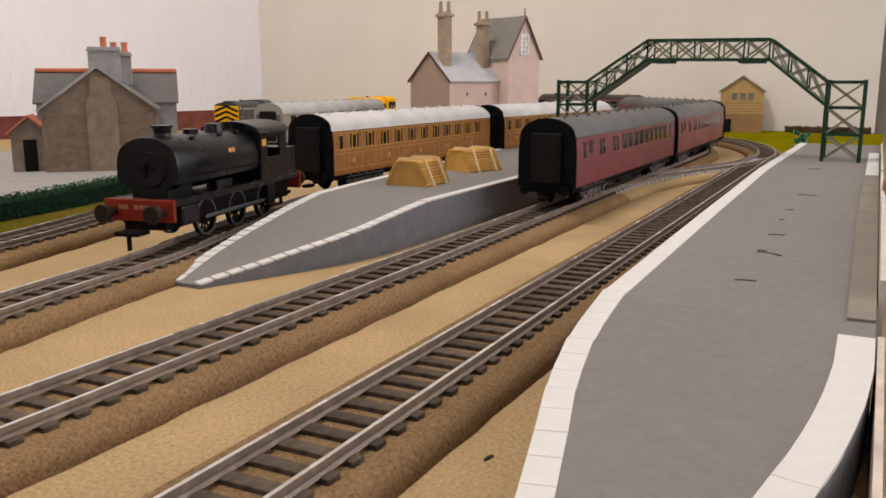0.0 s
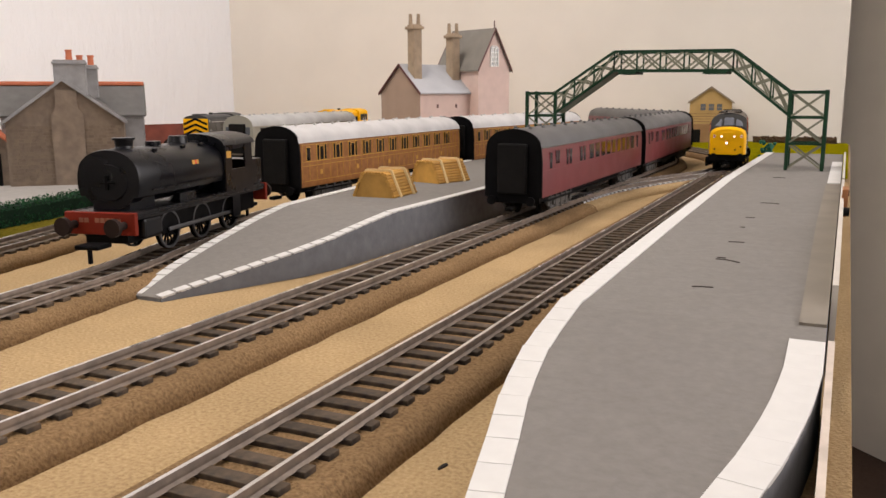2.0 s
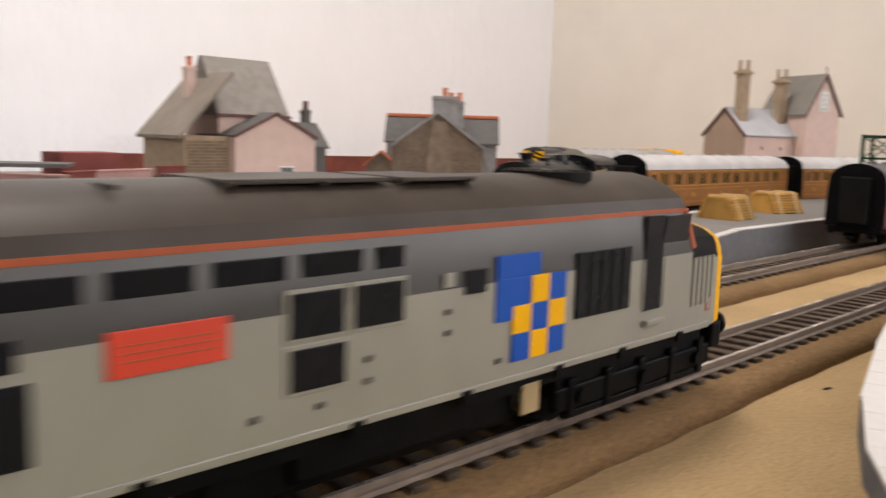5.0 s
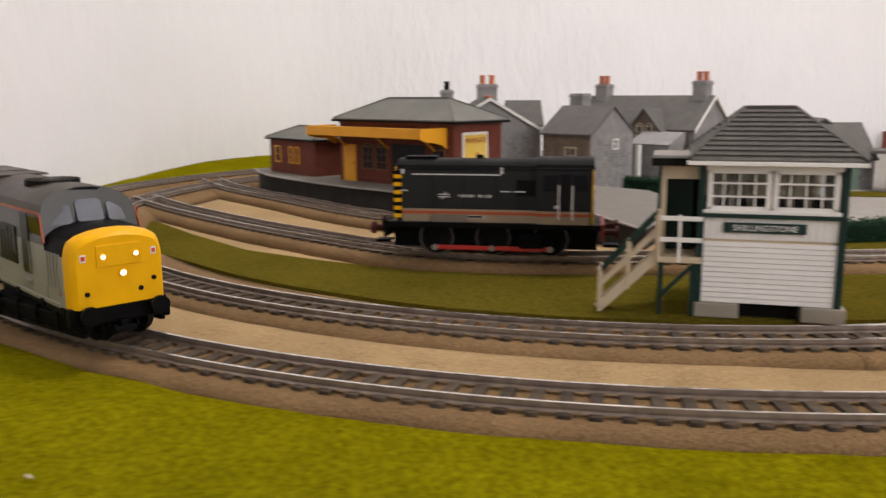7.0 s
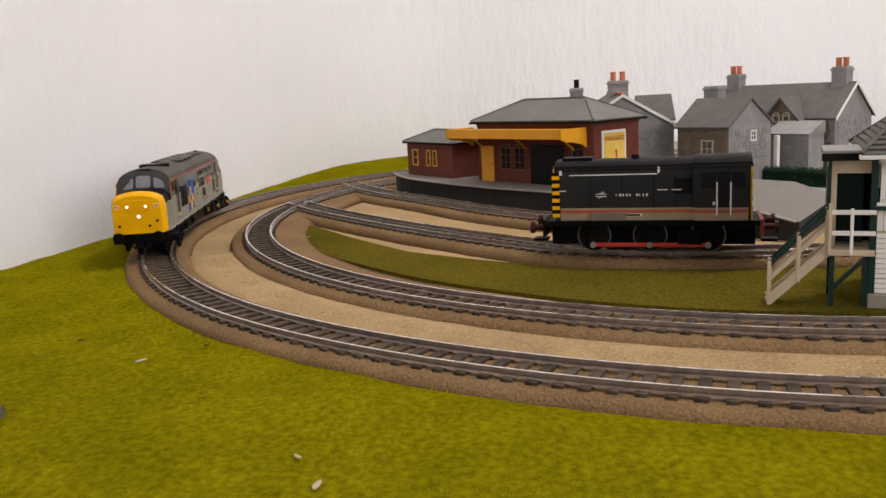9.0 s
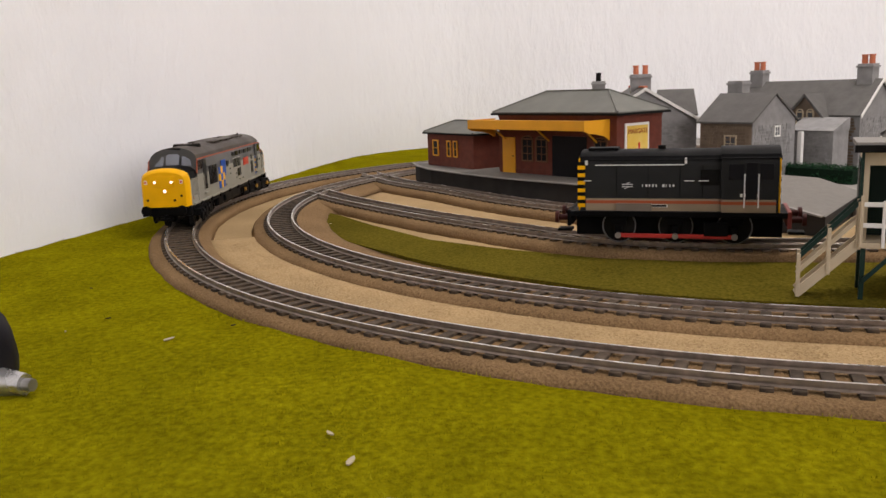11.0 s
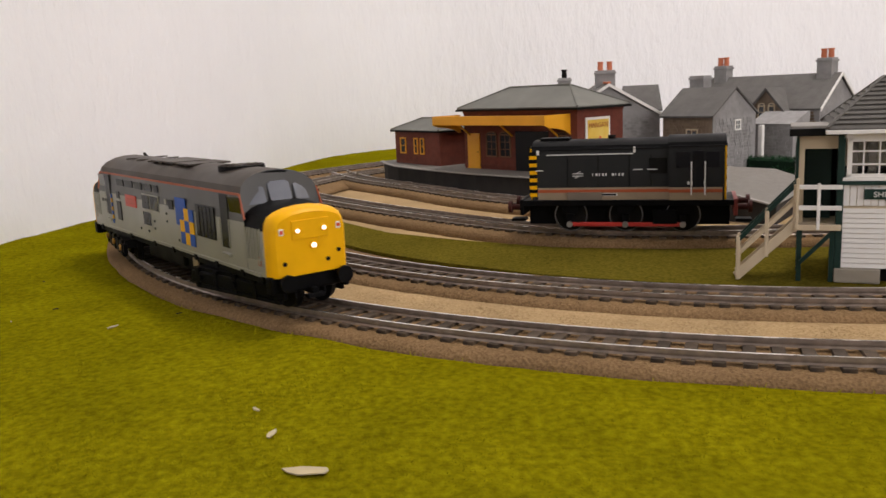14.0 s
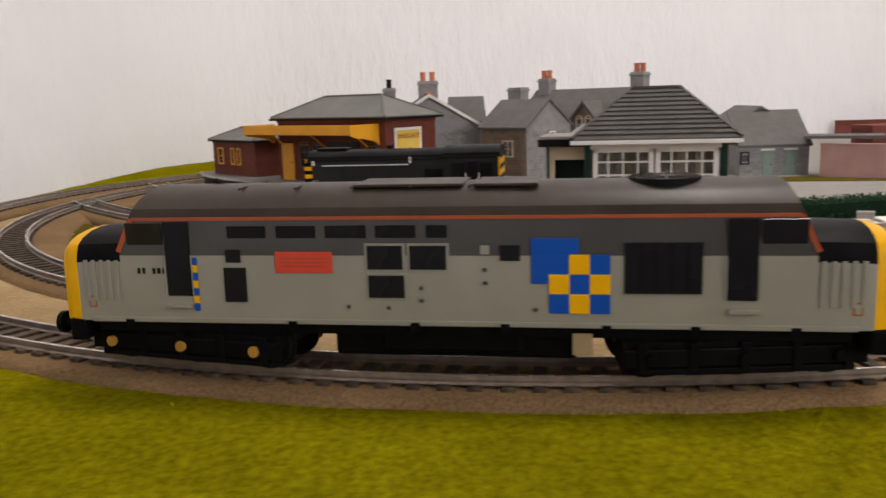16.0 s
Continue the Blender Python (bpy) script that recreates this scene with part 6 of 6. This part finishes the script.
for y in (-1.6, 7.6):
    bm = bmesh.new()
    bar(bm, (-52, y, 1.0), (-22, y, 24), 1.0, 4.2)
    part("stringer", bm, M_CREAM, stair)
    bm = bmesh.new()
    bar(bm, (-52, y, 16), (-22, y, 41), 1.0, 2.0)
    part("handrail", bm, M_GREEN, stair)
    bm = bmesh.new()
    bar(bm, (-52, y, 10), (-22, y, 34), 0.9, 1.8)
    part("middle_rail", bm, M_CREAM, stair)
    for x, z in ((-51, 1.8), (-36.5, 13), (-22.5, 24)):
        part("newel", cbox(x - 1, x + 1, y - 0.9, y + 0.9, z - 3, z + 16.5, bevel=0.2), M_CREAM, stair)
for k in range(9):
    part("tread", cbox(-50 + k * 3.2, -46.6 + k * 3.2, -1.5, 7.5, 2.2 + k * 2.45, 3.2 + k * 2.45), M_CREAM, stair)

for o in [q for q in sb.children_recursive if q.parent == stair or q.name.split(".")[0] in ("stair", "landing", "landing_post", "landing_rail", "rail_post", "porch_post", "porch_wall", "porch_window", "porch_front", "porch_header", "porch_door", "porch_recess", "porch_roof", "porch_fascia") or q.parent == pw]:
    o.data.transform(Matrix.Diagonal((0.77, 1, 1, 1)))

# ---- footbridge ----
fb = thing("footbridge", 0, 704, 0, 0, "green lattice metal footbridge over the tracks", "footbridge")
M_FB = mat("chipped_dark_green", (0.014, 0.045, 0.022), 0.5, vary=0.2, scale=200)
M_FBX = mat("grey_green_lattice", (0.19, 0.19, 0.135), 0.6, vary=0.15)
for x0, x1, top in ((-148, -123, 79), (60, 85, 79)):
    tower = part("tower", cbox(x0 + 1, x1 - 1, -1, 25, 77, 79), M_FB, fb)
    for x in (x0, x1):
        for y in (0, 24):
            part("tower_post", cbox(x - 1.3, x + 1.3, y - 1.3, y + 1.3, 20, 80, bevel=0.2), M_FB, tower)
    for y in (0, 24):
        for z in (40, 59.5, 78.5):
            part("tower_rail", cbox(x0, x1, y - 0.9, y + 0.9, z - 0.9, z + 0.9), M_FB, tower)
        for z0, z1 in ((21, 40), (40, 59.5), (59.5, 78.5)):
            bm = bmesh.new()
            bar(bm, (x0, y, z0), (x1, y, z1), 0.9, 1.3)
            bar(bm, (x1, y, z0), (x0, y, z1), 0.9, 1.3)
            part("tower_brace", bm, M_FBX, tower)
profile = [(-123, 79, 62), (-74, 111, 96), (18, 110, 95), (60, 78, 61)]
for y in (0, 24):
    for (xa, ta, ba), (xb, tb, bb) in zip(profile, profile[1:]):
        for za, zb in ((ta, tb), (ba, bb)):
            bm = bmesh.new()
            bar(bm, (xa, y, za), (xb, y, zb), 1.6, 2.0)
            part("truss_chord", bm, M_FB, fb)
        n = 3 if xa < -100 or xa > 0 else 5
        bm = bmesh.new()
        for k in range(n):
            q0, q1 = k / n, (k + 1) / n
            l = lambda a, b, q: a + (b - a) * q
            x0, x1 = l(xa, xb, q0), l(xa, xb, q1)
            bar(bm, (x0, y, l(ba, bb, q0)), (x1, y, l(ta, tb, q1)), 0.9, 1.5)
            bar(bm, (x0, y, l(ta, tb, q0)), (x1, y, l(ba, bb, q1)), 0.9, 1.5)
        part("lattice", bm, M_FBX, fb)
        for k in range(n + 1):
            q = k / n
            bm = bmesh.new()
            bar(bm, (l(xa, xb, q), y, l(ba, bb, q)), (l(xa, xb, q), y, l(ta, tb, q)), 1.2, 1.2)
            part("truss_upright", bm, M_FB, fb)
for (xa, _, ba), (xb, _, bb) in zip(profile, profile[1:]):
    bm = bmesh.new()
    bar(bm, (xa, 12, ba), (xb, 12, bb), 24, 1.2)
    part("walkway", bm, M_FBX, fb)
part("walkway_bracket", cbox(-4, 14, -2, 26, 92.5, 94.5), M_FB, fb)
part("walkway_bracket", cbox(-70, -56, -2, 26, 93.0, 95), M_FB, fb)

# ---- timber loads on the island platform ----
M_STRAW = mat("straw_timber", (0.50, 0.27, 0.055), 0.65, vary=0.15, scale=160, obj_var=0.15)
M_ROPE = mat("pale_cord", (0.66, 0.50, 0.26), 0.8)


def timber_stack(x, y, rz):
    t = thing("timber_stack", x, y, 20, rz, "roped stack of straw-coloured timber poles on the platform", "timber stack", "timber stacks")
    part("packed_core", loft([[(-12.6, yy, 0), (-6.8, yy, 13.4), (6.8, yy, 13.4), (12.6, yy, 0)] for yy in (-14.5, 14.5)]), M_STRAW, t)
    rr = random.Random(int(x))
    spots = []
    for k in range(8):
        q = (k + 0.5) / 8
        spots += [(-13.0 + 5.9 * q, 13.6 * q), (13.0 - 5.9 * q, 13.6 * q)]
    spots += [(-6.0 + k * 2.0, 13.6) for k in range(7)]
    for a, b in spots:
        part("pole", ccyl((a, -15 + rr.uniform(-0.4, 0.4), max(b, 0.95)), (a + rr.uniform(-0.2, 0.2), 15 + rr.uniform(-0.5, 0.5), max(b, 0.95)), 0.95, seg=8), M_STRAW, t, smooth=40)
    prof = [(-14.4, 0), (-8.0, 14.9), (8.0, 14.9), (14.4, 0)]
    for yy in (-8, 9):
        bm = bmesh.new()
        for (a, b), (c, d) in zip(prof, prof[1:]):
            bar(bm, (a, yy, b), (c, yy, d), 1.3, 1.3)
        part("rope", bm, M_ROPE, t)
    return t


timber_stack(-141, 443, 2)
timber_stack(-146, 527, -17)

# ---- far end ----
pk = thing("pink_station_house", -377, 858, 3, -22, "pale pink station house with two tall chimneys", "house")
gable(pk, 0, 66, 0, 118, 0, 77, 106, "y", M_BUFF, mat("pale_blue_slate", (0.38, 0.385, 0.40), 0.7, vary=0.06), m_barge=M_BARGE)
# plate over the pink gable, its shade put into a browner colour
part("shaded_gable", cprism([(0, 0), (66, 0), (66, 77), (33, 105.5), (0, 77)], 0.8, axis="y", base=-0.8), mat("shade_toned_buff", (0.33, 0.24, 0.18), 0.9, vary=0.06), pk)
gable(pk, 14, 80, 74, 124, 0, 104, 146, "x", M_BUFF, mat("brown_slate", (0.20, 0.185, 0.16), 0.8, vary=0.1), m_barge=M_BARGE, name="tower_wall")
window(pk, "r", 99, 116, 12, 20, 80, M_WHITEP, (1, 3), arch=True)
for x, y, zt in ((46, 10, 149), (47, 66, 142)):
    chimney(pk, x, y, 90, zt, 11, 11, M_BUFF2, 0)
    for dx, dy in ((-3, -3), (3, 3)):
        part("chimney_pot", ccyl((x + dx, y + dy, zt), (x + dx, y + dy, zt + 11), 2.2, 1.8, seg=10), M_BUFF2, pk)
    bm = bmesh.new()
    box(bm, x - 7.5, x + 7.5, y - 7.5, y + 7.5, zt - 5, zt - 2, bevel=0.4)
    part("chimney_cap", bm, M_BUFF2, pk)
for k in range(3):
    part("wall_vent", cbox(-0.2, 0.5, -1, 1, -2, 2), M_BARGE, pk, at=mm(66, 25 + k * 28, 62))
part("finial", ccyl((80, 99, 147), (80, 99, 156), 0.7, seg=6), M_BARGE, pk)

yb = thing("yellow_signal_cabin", -122, 1372, -3, 8, "small ochre timber signal cabin with pitched roof", "signal cabin")
M_YB = mat("ochre_timber", (0.46, 0.30, 0.11), 0.7, vary=0.1)
gable(yb, 0, 62, 0, 44, 4, 68, 90, "y", M_YB, M_SLATE, over=3, m_barge=mat("pale_brown_barge", (0.30, 0.24, 0.17), 0.7))
for x in (20, 32, 44):
    window(yb, "f", x, 60, 9, 11, 0, M_YB, (0, 1))
part("plinth", cbox(-1, 63, -1, 45, 0, 34, bevel=0.5), mat("brown_plinth", (0.30, 0.17, 0.07), 0.8), yb)
door(yb, "f", 12, 0, 11, 26, -1, M_DARK)
for k in range(6):
    part("board_line", cbox(0, 62, -0.4, 0.1, 30 + k * 4 - 0.25, 30 + k * 4 + 0.25), M_BARGE, yb)
fh = thing("brown_bank_hedge", -30, 1405, 0, 0, "low brown hedge along the end wall", "hedge")
rr = random.Random(3)
bm = bmesh.new()
box(bm, 0, 118, 1, 9, 0, 12, bevel=1.5)
for k in range(420):
    q = bmesh.ops.create_icosphere(bm, subdivisions=1, radius=rr.uniform(1.2, 2.2))["verts"]
    bmesh.ops.translate(bm, vec=(rr.uniform(0, 118), rr.choice((rr.uniform(-0.5, 1.5), rr.uniform(0, 10))), rr.uniform(1, 12.5)), verts=q)
for v in bm.verts:
    v.co += Vector((rr.gauss(0, 0.3), rr.gauss(0, 0.3), rr.gauss(0, 0.3)))
part("foliage", bm, mat("brown_scrub", (0.095, 0.055, 0.025), 0.95, vary=0.3), fh)
bush = thing("teal_bush", 29, 924, 2, 0, "small teal green clump of foliage", "bush")
bm = bmesh.new()
for k in range(60):
    q = bmesh.ops.create_icosphere(bm, subdivisions=1, radius=rr.uniform(1.4, 2.6))["verts"]
    bmesh.ops.translate(bm, vec=(rr.gauss(0, 3.5), rr.gauss(0, 3.5), rr.uniform(2, 27)), verts=q)
for v in bm.verts:
    v.co += Vector((rr.gauss(0, 0.5), rr.gauss(0, 0.5), rr.gauss(0, 0.5)))
part("foliage", bm, mat("teal_foliage", (0.03, 0.16, 0.10), 0.9, vary=0.25), bush)

# ---- small things on the ground ----
tool = thing("black_handled_tool", 0, -486, 3.5, 0, "black rubber-handled tool with bright metal tip lying on the grass", "hand tool")
tool.matrix_world = mm(-9, -488, 6.5, 0, 0, -12)
part("metal_tip", loft([[(r * math.cos(a * math.pi / 8), y, r * math.sin(a * math.pi / 8)) for a in range(16)] for y, r in ((0, 3.4), (-8, 4.6), (-16, 5.6))]), mat("bright_steel_tip", (0.62, 0.62, 0.62), 0.25, metal=0.9, vary=0.1), tool, "bright steel tip", smooth=40)
part("screw", ccyl((0, 3.0, 0), (0, -1.0, 0), 2.0, seg=12), M_STEEL, tool)
part("handle", loft([[(r * math.cos(a * math.pi / 10), y, r * 1.25 * math.sin(a * math.pi / 10) + 12 * min(1, -y / 28) + 1) for a in range(20)] for y, r in ((-9, 6.0), (-11, 10), (-16, 14), (-28, 17), (-70, 18), (-90, 14))]), mat("black_rubber", (0.012, 0.011, 0.014), 0.45, vary=0.2), tool, "black rubber handle", smooth=40)
M_LITTER = mat("pale_chip", (0.50, 0.42, 0.26), 0.9)
M_CHIP = mat("dark_chip", (0.02, 0.016, 0.014), 0.8)
chips = [(-66, -466, 2.6, 0), (59, -361, 6.5, 0), (38, -375, 2.6, 0), (21, -384, 1.8, 0), (-77, -513, 1.0, 0), (-96, -505, 1.2, 1), (-84, -447, 1.2, 1), (-151, -541, 1.2, 1), (-336, -465, 1.4, 0), (55, 128, 3.0, 1), (19, 128, 2.8, 1), (28, 165, 1.8, 1)]
for i, (x, y, r, dark) in enumerate(chips):
    rr = random.Random(i)
    c = thing("litter_chip", x, y, 3.6 if r < 9 and y < 0 else 0.0, 90 if r > 4 else rr.uniform(0, 180), "dark crumb of debris on the ground" if dark else "pale chip lying on the grass", "debris", "chips on the ground")
    n = 7
    part("chip", cprism([(r * rr.uniform(0.7, 1.2) * math.cos(k * 2 * math.pi / n), 0.35 * r * rr.uniform(0.7, 1.2) * math.sin(k * 2 * math.pi / n)) for k in range(n)], 0.3), M_CHIP if dark else M_LITTER, c)


# ---- the train's run ----
RUN = [(0.0, -1580), (0.4, -1480), (0.7, -1408), (0.9, -1360), (1.1, -1310), (1.3, -1257), (1.5, -1202), (1.75, -1136), (2.0, -1069), (2.2, -1009), (2.4, -947), (2.6, -887), (2.8, -829), (3.0, -769), (3.2, -717), (3.7, -573), (4.2, -420), (4.7, -258), (5.0, -156), (5.3, -65), (5.5, -6), (5.8, 71), (6.1, 159), (6.5, 256), (7.0, 366), (7.5, 441.6), (8.0, 511), (8.5, 571), (9.0, 611), (9.2, 624), (9.7, 650), (10.2, 663), (10.7, 661), (11.3, 642), (11.5, 632), (12.0, 594), (12.5, 546), (13.0, 480), (13.5, 414), (14.0, 362), (14.5, 304), (15.0, 232), (15.5, 164), (16.0, 100.6)]


def loco_pose(s):
    """Both bogie pivots stand on the outer loop."""
    (xa, ya, _), (xb, yb, _) = oval(s + 73.4), oval(s - 73.4)
    return (xa + xb) / 2, (ya + yb) / 2, math.degrees(math.atan2(ya - yb, xa - xb)) - 90


def bogie_turn(s, off, heading):
    _, _, (hx, hy) = oval(s + off)
    a = math.degrees(math.atan2(hy, hx)) - 90 - heading
    return (a + 180) % 360 - 180


def motions():
    body, front, back = [], [], []
    for t, s in RUN:
        x, y, h = loco_pose(s)
        body.append((t, mm(x, y, 0, 0, 0, h)))
        front.append((t, mm(0, 73.4, 0, 0, 0, bogie_turn(s, 73.4, h))))
        back.append((t, mm(0, -73.4, 0, 0, 0, bogie_turn(s, -73.4, h))))
    walk(LOCO, body)
    walk(BOGIE_B, front)
    walk(BOGIE_A, back)


motions()
